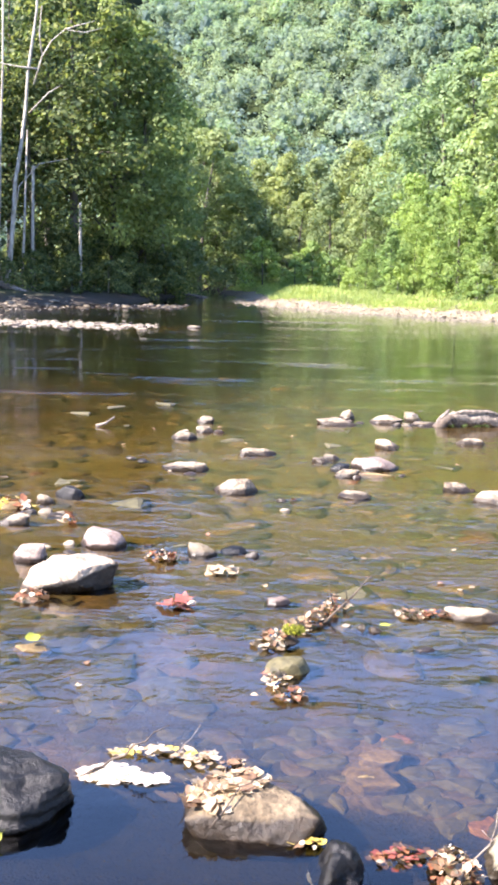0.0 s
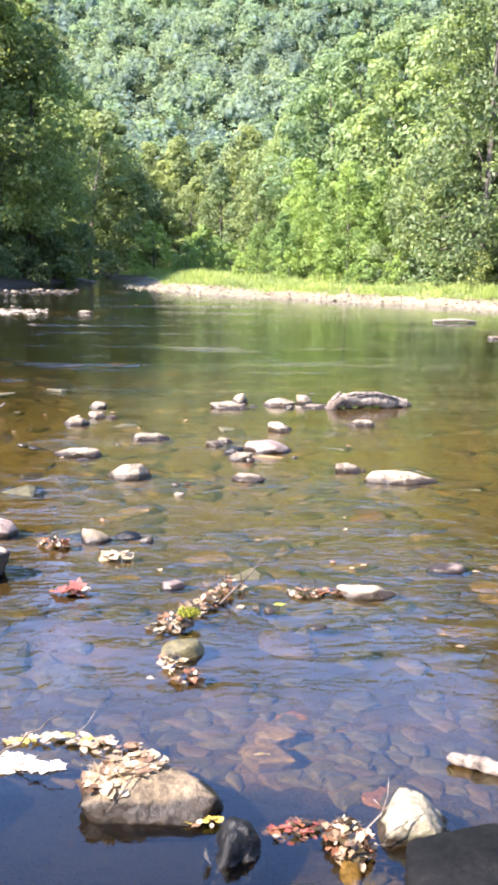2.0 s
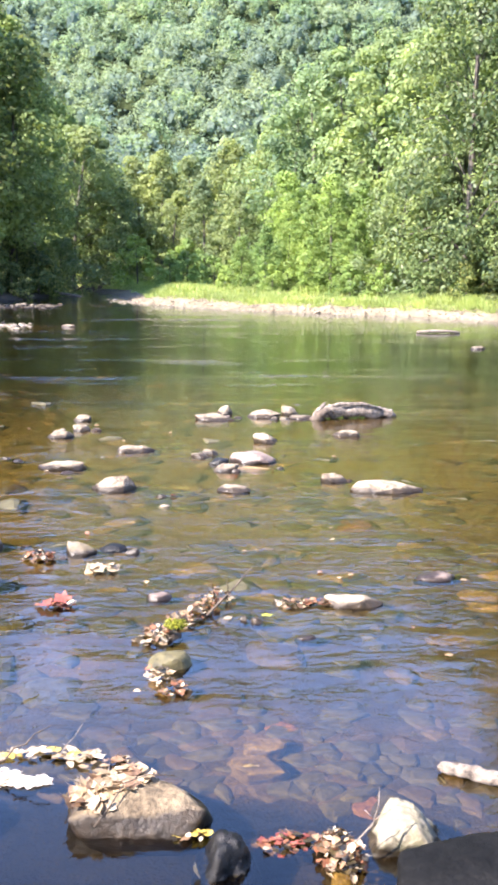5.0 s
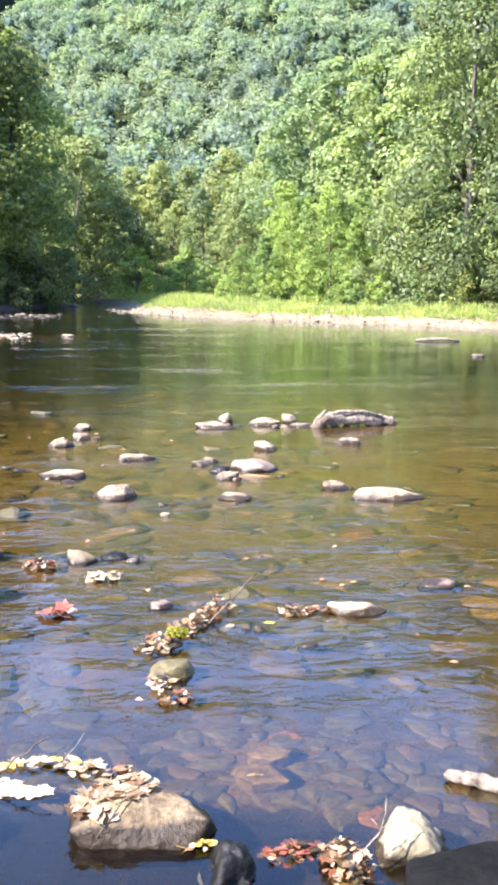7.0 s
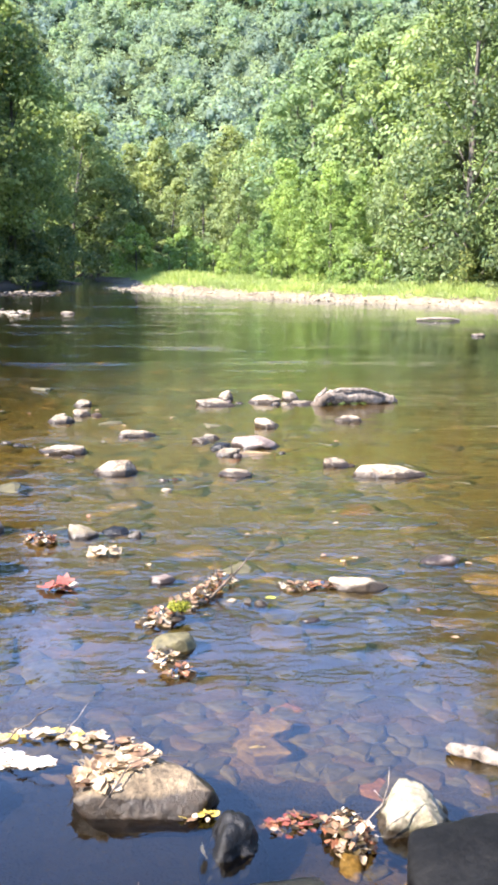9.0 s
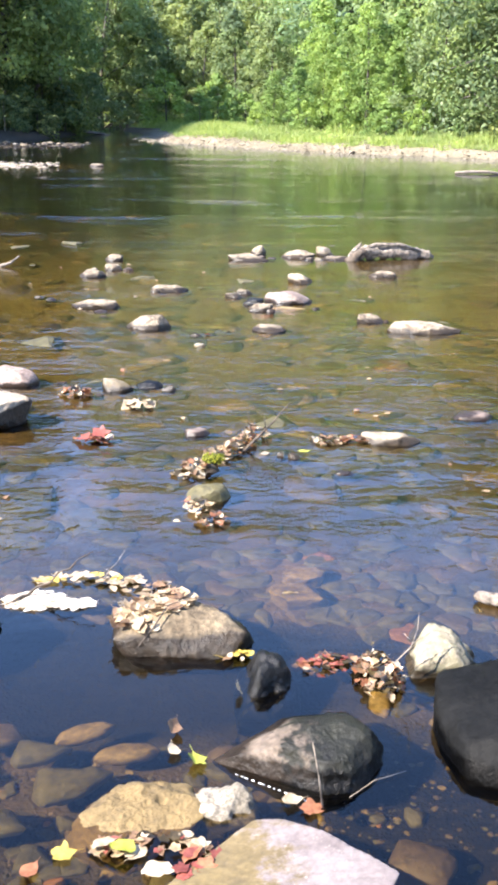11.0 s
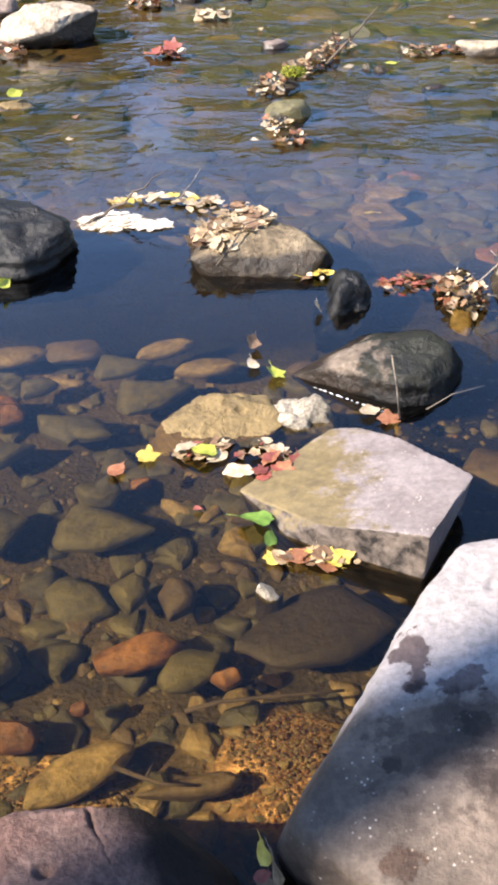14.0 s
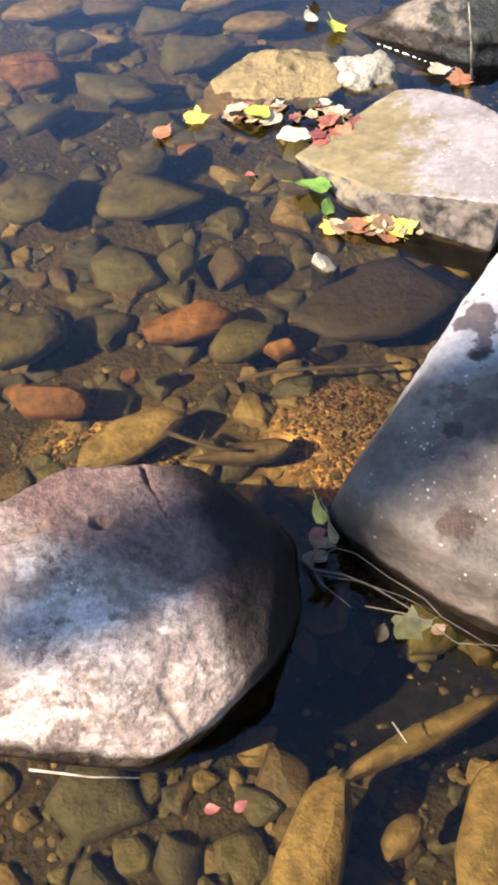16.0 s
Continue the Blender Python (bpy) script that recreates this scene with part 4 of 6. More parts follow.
hewn("rock", [(-0.63, 2.622, 0.0), (-0.53, 2.735, 0.0), (-0.488, 2.855, 0.0), (-0.95, 2.55, 0.0), (-0.95, 2.7, 0.14), (-0.95, 3.0, 0.15), (-0.66, 2.88, 0.142), (-0.575, 2.84, 0.13), (-0.505, 2.8, 0.1), (-0.62, 2.67, 0.055),
      (-0.55, 3.0, 0.03), (-0.95, 3.1, 0.0), (-0.6, 2.7, -0.17), (-0.53, 2.9, -0.17), (-0.9, 2.65, -0.17), (-0.9, 3.05, -0.17)],
     DARK, "dark wet layered boulder with mossy foot", 60, 0.008, 17, 6, 13, 8, 0.014)
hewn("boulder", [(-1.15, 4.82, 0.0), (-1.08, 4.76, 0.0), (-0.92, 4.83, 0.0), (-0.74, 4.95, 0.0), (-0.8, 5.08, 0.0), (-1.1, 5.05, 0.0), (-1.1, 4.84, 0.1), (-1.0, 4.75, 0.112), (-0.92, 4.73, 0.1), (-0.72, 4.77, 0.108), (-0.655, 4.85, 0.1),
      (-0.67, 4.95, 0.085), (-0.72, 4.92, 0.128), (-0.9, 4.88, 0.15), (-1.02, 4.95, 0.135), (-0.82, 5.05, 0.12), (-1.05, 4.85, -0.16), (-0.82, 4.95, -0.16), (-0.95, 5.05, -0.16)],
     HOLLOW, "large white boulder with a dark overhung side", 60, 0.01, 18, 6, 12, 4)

# ---- stones standing in the stream ----
stones_1 = [
    (-0.65, 7.75, 0.34, 0.075, PALE, 0.26, "flat white stone with a dark broken end"), (-0.23, 7.02, 0.29, 0.13, PALE, 0.22, "pointed white stone in the shallows"),
    (-0.10, 8.5, 0.32, 0.07, PALE, 0.2, "low flat stone with a dark end"), (-0.67, 10.2, 0.17, 0.08, PALE, 0.14, ""), (-0.79, 9.2, 0.24, 0.08, PALE, 0.16, ""),
    (-0.63, 9.6, 0.15, 0.07, PALE, 0.13, ""), (0.68, 10.25, 0.46, 0.08, PALE, 0.3, "long low stone beside the driftwood"), (0.75, 10.7, 0.16, 0.13, PALE, 0.14, ""),
    (1.13, 10.45, 0.37, 0.1, PALE, 0.25, ""), (1.43, 10.6, 0.19, 0.15, SLATE, 0.18, "round grey stone beside the driftwood"), (1.5, 10.35, 0.3, 0.06, PALE, 0.2, ""),
    (1.8, 9.3, 0.27, 0.07, PALE, 0.18, ""), (1.03, 8.95, 0.26, 0.1, PALE, 0.2, ""), (0.84, 7.98, 0.36, 0.13, PINK, 0.3, "pinkish white stone among smaller ones"),
    (0.58, 7.7, 0.18, 0.08, PALE, 0.14, ""), (0.55, 7.95, 0.15, 0.07, DARK, 0.12, ""),
]
stones_2 = [
    (0.42, 8.25, 0.16, 0.05, PALE, 0.12, ""), (0.5, 8.4, 0.14, 0.06, SLATE, 0.12, ""), (0.6, 6.97, 0.23, 0.06, PALE, 0.18, ""), (1.35, 7.3, 0.19, 0.09, PALE, 0.16, ""),
    (1.65, 6.93, 0.5, 0.09, PALE, 0.22, "long white slab with a cracked face"), (-0.34, 5.46, 0.19, 0.09, SLATE, 0.15, "grey stone with leaves caught on it"),
    (-0.16, 5.53, 0.14, 0.05, DARK, 0.1, ""), (0.13, 3.84, 0.18, 0.075, BED[0], 0.16, "round grey stone in a leafy drift"),
    (0.98, 4.53, 0.29, 0.07, PALE, 0.14, "narrow pale stone with leaves at its end"), (0.52, 4.36, 0.06, 0.03, PALE, 0.05, ""), (0.46, 4.39, 0.04, 0.04, PALE, 0.04, ""),
    (1.46, 4.92, 0.22, 0.035, PINK, 0.16, "pinkish stone barely above the water"), (-0.89, 5.55, 0.28, 0.12, PINK, 0.24, "round pinkish stone in the shallows"),
    (-1.22, 5.24, 0.18, 0.13, PINK, 0.16, ""), (-1.30, 6.77, 0.2, 0.09, DARK, 0.15, "dark stone with a pale flat cap"), (-1.43, 6.59, 0.11, 0.07, PALE, 0.1, ""),
]
stones_3 = [
    (-1.5, 6.0, 0.2, 0.09, PALE, 0.16, ""), (-1.55, 5.2, 0.16, 0.1, SLATE, 0.14, ""), (0.09, 4.69, 0.13, 0.035, PINK, 0.1, ""),
    (6.08, 19.4, 0.3, 0.07, PALE, 0.25, "pale stone near the far bank"), (-2.06, 24.8, 0.42, 0.08, PALE, 0.3, "white stone at the riffle"),
    (-0.9, 4.0, 0.16, 0.02, BUFF, 0.12, ""), (-1.62, 6.4, 0.18, 0.05, BUFF, 0.15, ""), (0.83, 3.87, 0.12, -0.012, BED[0], 0.1, "olive stone just under the water"),
    (0.42, 3.01, 0.22, -0.004, BED[4], 0.15, "flat olive stone under the water"), (0.44, 3.17, 0.14, -0.006, BED[4], 0.1, "pink stone under the water"),
]
stones_3.append((0.062, 1.44, 0.05, 0.045, CRUSTED, 0.042, "small crusted pale stone on a sunken slab"))
STONES = stones_1 + stones_2 + stones_3
for i, (x, y, w, h, mat, d, label) in enumerate(STONES):
    ob = cobble(x, y, w * 1.06, h * 0.68, mat, 100 + i, d, -0.12 if y < 5 else min(-0.08, height(x, y) - 0.02), label=label or "pale worn stone in the shallows", level=4 if y < 12 else 3)
    ob["group"] = "stones in the stream"

# small broken stones lying among them
r = random.Random(9)
for gx, gy, n in ((-0.72, 9.5, 5), (0.72, 10.3, 5), (1.25, 10.4, 6), (0.55, 7.85, 5), (0.95, 8.1, 4), (1.35, 7.3, 3), (-0.6, 7.8, 3), (-0.2, 8.4, 3), (-1.45, 6.4, 6), (0.9, 4.62, 4), (-0.45, 5.45, 4), (-1.2, 5.6, 5), (0.45, 4.4, 3), (1.7, 7.0, 3), (0.1, 6.9, 2), (-1.1, 8.2, 3)):
    for i in range(n):
        x, y, w = gx + r.gauss(0, 0.16), gy + r.gauss(0, 0.16), r.uniform(0.035, 0.12)
        ob = cobble(x, y, w, w * r.uniform(0.08, 0.35), r.choice((PALE, PALE, PINK, SLATE, PEBBLE)), 700 + int(gx * 50) + i * 7 + n, None, min(-0.07, height(x, y) - 0.02), level=2, label="small broken stone among larger ones in the shallows")
        ob["group"] = "stones in the stream"

# white stones of the riffle by the wooded bank
r = random.Random(5)
for i in range(60):
    x = r.uniform(-8.5, -2.6) - abs(r.gauss(0, 0.4))
    y = 25.4 + (x + 7) * -0.12 + r.gauss(0, 0.9)
    w = r.uniform(0.08, 0.42) * r.uniform(0.5, 1.2)
    ob = cobble(x, y, w, r.uniform(0.01, 0.05), r.choice((PALE, PALE, SLATE, BROWN)), 300 + i, None, min(-0.05, height(x, y) - 0.02), level=2, label="small white stone in the riffle")
    ob["group"] = "stones of the riffle"
for i in range(30):
    x = r.uniform(-8.6, -3.6)
    y = 33.5 + (x + 8) * 0.6 + r.gauss(0, 0.8)
    ob = cobble(x, y, r.uniform(0.2, 0.5), r.uniform(0.03, 0.1), r.choice((DARK, SLATE)), 360 + i, None, min(-0.05, height(x, y) - 0.02), level=2, label="dark stone below the wooded bank")
    ob["group"] = "stones of the riffle"

# pale shingle along the sunny bank and in the riffles
def shingle(count, place, low, high, mat, label):
    """A strewn band of small flat stones."""
    bits = []
    for i in range(count):
        x, y = place()
        w = r.uniform(low, high) * r.uniform(0.4, 1.7)
        d, f = ball(1)
        k = np.array([w, w * r.uniform(0.6, 1), w * r.uniform(0.16, 0.34)]) * 0.5
        a = r.uniform(0, 6.28)
        q = d * k * (1 + 0.2 * np.array([[r.uniform(-1, 1)] for _ in d]))
        q = np.stack([q[:, 0] * math.cos(a) - q[:, 1] * math.sin(a) + x, q[:, 0] * math.sin(a) + q[:, 1] * math.cos(a) + y, q[:, 2] + max(-0.01, height(x, y)) + 0.008], 1)
        bits.append((q.tolist(), f))
    v, f = joined(bits)
    tagged(mesh_object("shingle", v, f, mat, smooth=False), label, "shingle", kind="stuff")


def sunny_edge():
    y = r.uniform(26, 46)
    return along(RIGHT, y) + r.gauss(0.2, 0.5), y


def near_riffle():
    x = -2.9 - 5.9 * r.random() ** 0.8
    return x, 25.4 - (x + 7) * 0.12 + r.gauss(0, 0.55)


def far_riffle():
    x = r.uniform(-9, -3.4)
    return x, 33.3 + (x + 8) * 0.6 + r.gauss(0, 0.9)


shingle(1500, sunny_edge, 0.04, 0.11, PEBBLE, "strip of pale shingle along the sunny bank")
shingle(560, near_riffle, 0.06, 0.2, PEBBLE, "band of small white stones in the riffle")
shingle(500, far_riffle, 0.08, 0.26, SLATE, "band of dark wet stones below the wooded bank")

# ---- driftwood ----
root = tagged(new("driftwood_log"), "weathered grey log stranded on stones", "log")
root.location = (2.05, 10.45, 0)
def gnarled(points, radii, sides, rough, grain, seed):
    """A weathered log: a bar through points, drawn out finely, with knots and hollows."""
    fine_p, fine_r = [], []
    for i in range(len(points) - 1):
        for k in range(6):
            u = k / 6
            fine_p.append(Vector(points[i]).lerp(Vector(points[i + 1]), u))
            fine_r.append(radii[i] * (1 - u) + radii[i + 1] * u)
    fine_p.append(Vector(points[-1]))
    fine_r.append(radii[-1])
    v, f = tube(fine_p, fine_r, sides)
    out = []
    for i, q in enumerate(v):
        c = fine_p[min(i // sides, len(fine_p) - 1)]
        k = noise.fractal(q * grain + Vector((seed, 0, 0)), 0.8, 2.0, 4)
        out.append(q + (q - c).normalized() * k * rough)
    return out, f


v, f = gnarled([(-0.37, -0.02, 0.02), (-0.33, -0.01, 0.06), (-0.25, 0, 0.07), (-0.05, 0.03, 0.075), (0.12, 0.05, 0.065), (0.27, 0.1, 0.045), (0.4, 0.14, 0.03), (0.47, 0.15, 0.02)], [0.03, 0.06, 0.068, 0.062, 0.06, 0.05, 0.04, 0.015], 20, 0.034, 13.0, 3)
mesh_object("log", v, f, WOOD, root)
v, f = gnarled([(-0.42, -0.08, -0.03), (-0.36, -0.07, 0.04), (-0.3, -0.05, 0.09), (-0.22, -0.05, 0.06)], [0.05, 0.055, 0.045, 0.02], 12, 0.03, 12.0, 8)
mesh_object("root_stump", v, f, WETWOOD, root, "dark wet root end of the log")
v, f = tube([(-0.36, -0.05, 0.05), (-0.3, -0.05, 0.11), (-0.16, -0.03, 0.15), (0.1, 0.0, 0.15), (0.3, 0.05, 0.085)], [0.02, 0.022, 0.02, 0.018, 0.012], 7)
mesh_object("branch", v, f, WOOD, root, "bleached branch along the log")
v, f = gnarled([(-0.42, -0.08, -0.02), (-0.39, -0.06, 0.06), (-0.33, -0.04, 0.13), (-0.3, -0.04, 0.17)], [0.035, 0.032, 0.02, 0.008], 9, 0.012, 20.0, 5)
mesh_object("branch", v, f, WOOD, root)
v, f = tube([(5.95, 23.8, 0.03), (6.3, 23.85, 0.05), (6.7, 23.9, 0.05), (6.97, 23.85, 0.02)], [0.03, 0.04, 0.036, 0.026], 9)
ob = mesh_object("driftwood_log", [q - Vector((6.4, 23.85, 0)) for q in v], f, WOOD)
ob.location = (6.4, 23.85, 0)
tagged(ob, "pale bare log lying in the water", "log")
v, f = gnarled([(0.955, 2.995, 0.014), (0.967, 2.99, 0.018), (1.04, 2.95, 0.02), (1.13, 2.905, 0.012), (1.3, 2.82, -0.004)], [0.008, 0.017, 0.021, 0.025, 0.02], 14, 0.007, 30.0, 2)
ob = mesh_object("driftwood_stick", [q - Vector((1.04, 2.95, 0)) for q in v], f, WOOD)
ob.location = (1.04, 2.95, 0)
tagged(ob, "short bleached stick lying in the shallows", "stick")

# ---- riverbed stones ----
def bed_variant(seed, mat):
    """An angular slab about 1 across, edges worn off."""
    r = random.Random(seed)
    n = r.randint(5, 7)
    bm = bmesh.new()
    for i in range(n):
        a = (i + r.uniform(-0.32, 0.32)) * 6.283 / n
        k = r.uniform(0.68, 1.2)
        bm.verts.new((math.cos(a) * 0.5 * k, math.sin(a) * 0.4 * k, r.uniform(-0.05, 0.06)))
        bm.verts.new((math.cos(a) * 0.44 * k, math.sin(a) * 0.35 * k, -0.22))
        k *= r.uniform(0.55, 0.88)
        bm.verts.new((math.cos(a) * 0.5 * k, math.sin(a) * 0.4 * k, r.uniform(0.1, 0.24)))
    res = bmesh.ops.convex_hull(bm, input=bm.verts)
    bmesh.ops.delete(bm, geom=list({e for e in res["geom_interior"] + res["geom_unused"] if isinstance(e, bmesh.types.BMVert)}), context="VERTS")
    bmesh.ops.dissolve_limit(bm, angle_limit=0.2, verts=bm.verts, edges=bm.edges)
    bmesh.ops.bevel(bm, geom=list(bm.edges), offset=0.045, segments=1, profile=0.6, affect="EDGES", clamp_overlap=True)
    for q in bm.verts:
        q.co += q.co.normalized() * noise.noise(q.co * 4 + Vector((seed, 0, 0))) * 0.035
    me = bpy.data.meshes.new("bed_stone")
    bm.to_mesh(me)
    bm.free()
    me.materials.append(mat)
    me.polygons.foreach_set("use_smooth", [True] * len(me.polygons))
    me.set_sharp_from_angle(angle=radians(34))
    me.update()
    return me


BEDMESH = {}
for k, mat in enumerate(BED):
    for j in range(4):
        BEDMESH[(k, j)] = bed_variant(40 + k * 7 + j, mat)


def bed_stone(x, y, z, w, d, h, k, j, rz, rx=0.0, ry=0.0):
    ob = new("bed_stone", BEDMESH[(k, j)])
    ob.parent = ground
    ob.matrix_basis = pose(x, y, z, rx, ry, rz) @ Matrix.Diagonal((w, d * 1.3, h * 2.2, 1))
    return ob


TAKEN = []
bed_spots_1 = [
    (-0.18, 1.35, 0.17, 0.09, 0.05, 3, 20), (-0.08, 1.31, 0.14, 0.09, 0.045, 0, 40), (-0.385, 1.18, 0.18, 0.08, 0.05, 3, -5), (-0.45, 1.31, 0.16, 0.13, 0.06, 0, 10),
    (-0.01, 1.295, 0.065, 0.045, 0.04, 3, 20), (-0.3, 1.79, 0.09, 0.11, 0.06, 0, 70), (-0.24, 1.1, 0.2, 0.12, 0.04, 4, 30), (-0.29, 1.69, 0.2, 0.08, 0.05, 0, 5),
    (-0.51, 1.65, 0.13, 0.11, 0.05, 0, 30), (-0.4, 2.03, 0.18, 0.11, 0.06, 2, 10), (-0.2, 2.15, 0.19, 0.1, 0.06, 0, 25), (-0.6, 2.11, 0.15, 0.1, 0.055, 3, 0),
]
bed_spots_2 = [
    (-0.2, 1.5, 0.1, 0.09, 0.05, 0, 40), (-0.11, 1.49, 0.1, 0.11, 0.055, 1, 60), (0.16, 1.4, 0.34, 0.2, 0.05, 5, 5), (0.055, 0.47, 0.25, 0.12, 0.05, 4, 70),
    (0.275, 0.5, 0.23, 0.12, 0.05, 4, 75), (0.165, 0.5, 0.07, 0.06, 0.035, 4, 40), (-0.05, 1.075, 0.18, 0.06, 0.035, 1, 5), (0.2, 0.63, 0.26, 0.05, 0.04, 4, 28), (0.56, 1.86, 0.17, 0.17, 0.07, 1, 50), 
    (-0.26, 1.225, 0.035, 0.03, 0.03, 3, 0), (-0.585, 2.319, 0.199, 0.123, 0.05, 4, 10), (-0.429, 2.34, 0.19, 0.118, 0.05, 1, 0), (-0.198, 2.352, 0.162, 0.1, 0.05, 4, 20),
]
bed_spots_3 = [
    (-0.089, 2.264, 0.166, 0.103, 0.05, 4, 5), (-0.228, 2.146, 0.212, 0.131, 0.05, 0, 25), (-0.57, 2.077, 0.169, 0.105, 0.05, 3, 10),
    (-0.391, 2.018, 0.197, 0.122, 0.05, 0, -10), (-0.533, 1.926, 0.169, 0.105, 0.05, 2, 30), (-0.494, 2.185, 0.139, 0.086, 0.05, 2, 0),
    (-0.312, 2.269, 0.159, 0.098, 0.05, 0, 15), (-0.29, 1.804, 0.107, 0.067, 0.05, 2, 80), (-0.514, 1.687, 0.179, 0.111, 0.05, 0, 20),
    (-0.292, 1.675, 0.22, 0.136, 0.05, 0, 5), (0.75, 3.5, 0.2, 0.12, 0.04, 2, 0), (0.3, 3.45, 0.18, 0.1, 0.04, 2, 20),
]
bed_spots_4 = [
    (-0.2, 3.6, 0.2, 0.12, 0.04, 2, 0), (1.3, 4.2, 0.3, 0.16, 0.03, 4, 10), (1.6, 4.6, 0.3, 0.2, 0.03, 4, 0), (1.4, 5.4, 0.35, 0.2, 0.03, 4, 0),
    (-0.25, 4.85, 0.3, 0.14, 0.03, 4, 0), (1.1, 5.8, 0.3, 0.2, 0.03, 0, 0), (0.4, 5.6, 0.35, 0.2, 0.03, 0, 0),
]
for x, y, w, d, h, k, rz in bed_spots_1 + bed_spots_2 + bed_spots_3 + bed_spots_4:
    bed_stone(x, y, (-0.035 if y < 2.8 else -0.05) - h * 0.5, w, d, h, k, random.Random(int(x * 1000)).randint(0, 3), rz)
    TAKEN.append((x, y, max(w, d) * 0.42))
r = random.Random(77)
made = 0
tries = 0
while made < 250 and tries < 40000:
    tries += 1
    y = 0.25 + 2.6 * r.random() if made < 200 else r.uniform(2.8, 5.2)
    x = r.uniform(-0.42, 0.46) * (y * 0.62 + 0.85)
    w = r.choice((r.uniform(0.03, 0.07), r.uniform(0.06, 0.13), r.uniform(0.09, 0.18)))
    if tries > 9000:
        w = r.uniform(0.02, 0.05)
    if any((x - a) ** 2 + (y - b) ** 2 < (c + w * 0.3) ** 2 for a, b, c in TAKEN):
        continue
    TAKEN.append((x, y, w * 0.34))
    if ((x + 0.15) / 0.85) ** 2 + ((y - 2.7) / 0.34) ** 2 < 1 or ((x - 0.22) / 0.22) ** 2 + ((y - 0.7) / 0.08) ** 2 < 1:
        continue
    if ((x - 0.62) / 0.3) ** 2 + ((y - 2.05) / 0.4) ** 2 < 1 and r.random() < 0.75 or ((x - 0.09) / 0.1) ** 2 + ((y - 1.13) / 0.1) ** 2 < 1:
        continue
    k = r.choices(range(5), (5, 4, 4, 0.4, 2.5))[0]
    if y > 2.75:
        k = r.choice((0, 2))
    bed_stone(x, y, height(x, y) + w * (0.1 if y < 2.75 else 0.02), w, w * r.uniform(0.6, 0.9), w * r.uniform(0.28, 0.45), k, r.randint(0, 3), r.uniform(0, 360), r.gauss(0, 10), r.gauss(0, 10))
    made += 1

# smaller rubble packed between them
def rubble(mat_index, count, seed):
    r = random.Random(seed)
    shapes = []
    for j in range(4):
        me = BEDMESH[(mat_index, j)]
        shapes.append((np.array([q.co[:] for q in me.vertices]), [tuple(f.vertices) for f in me.polygons]))
    bits = []
    for i in range(count + count // 2):
        y = 0.25 + (3.2 * r.random() ** 1.2 if i < count * 0.6 else 2.6 + 12 * r.random() ** 1.7)
        x = r.uniform(-0.45, 0.5) * (y * 0.68 + 0.85)
        if i >= count:  # scattered wider over the bed
            x, y = r.uniform(-7, 7), r.uniform(-1.2, 12)
            if y < 4 and abs(x) < 0.9 + 0.4 * y:
                continue
        if ((x + 0.15) / 0.85) ** 2 + ((y - 2.7) / 0.34) ** 2 < 1 or ((x - 0.22) / 0.22) ** 2 + ((y - 0.7) / 0.08) ** 2 < 1:
            continue
        if ((x - 0.62) / 0.3) ** 2 + ((y - 2.05) / 0.4) ** 2 < 1 or ((x - 0.09) / 0.1) ** 2 + ((y - 1.13) / 0.1) ** 2 < 1:
            continue
        if mat_index == 4 and 2.7 < y < 4.6:
            continue
        w = r.uniform(0.08, 0.3) if i >= count else r.uniform(0.025, 0.07) * r.uniform(0.8, 1.9) if y < 2.8 else r.uniform(0.1, 0.2 if y < 3.6 else 0.42)
        q, f = r.choice(shapes)
        q = q * np.array([w, w * r.uniform(0.8, 1.3), w * r.uniform(0.6, 1.0)])
        a = r.uniform(0, 6.28)
        z = min(-0.02 - w * 0.2, height(x, y) + w * (0.08 if i < count else 0.0)) if y < 2.8 else min(-0.02 - w * 0.14, height(x, y) + (0.03 * w if y > 4.3 else -0.05 * w))
        bits.append((np.stack([q[:, 0] * math.cos(a) - q[:, 1] * math.sin(a) + x, q[:, 0] * math.sin(a) + q[:, 1] * math.cos(a) + y, q[:, 2] + z], 1).tolist(), f))
    v, f = joined(bits)
    tagged(mesh_object("rubble", v, f, BED[mat_index], smooth=False), "small angular rubble on the riverbed", "rubble", kind="stuff")


for k in range(5):
    rubble(k, (620, 420, 420, 10, 330)[k], 500 + k)

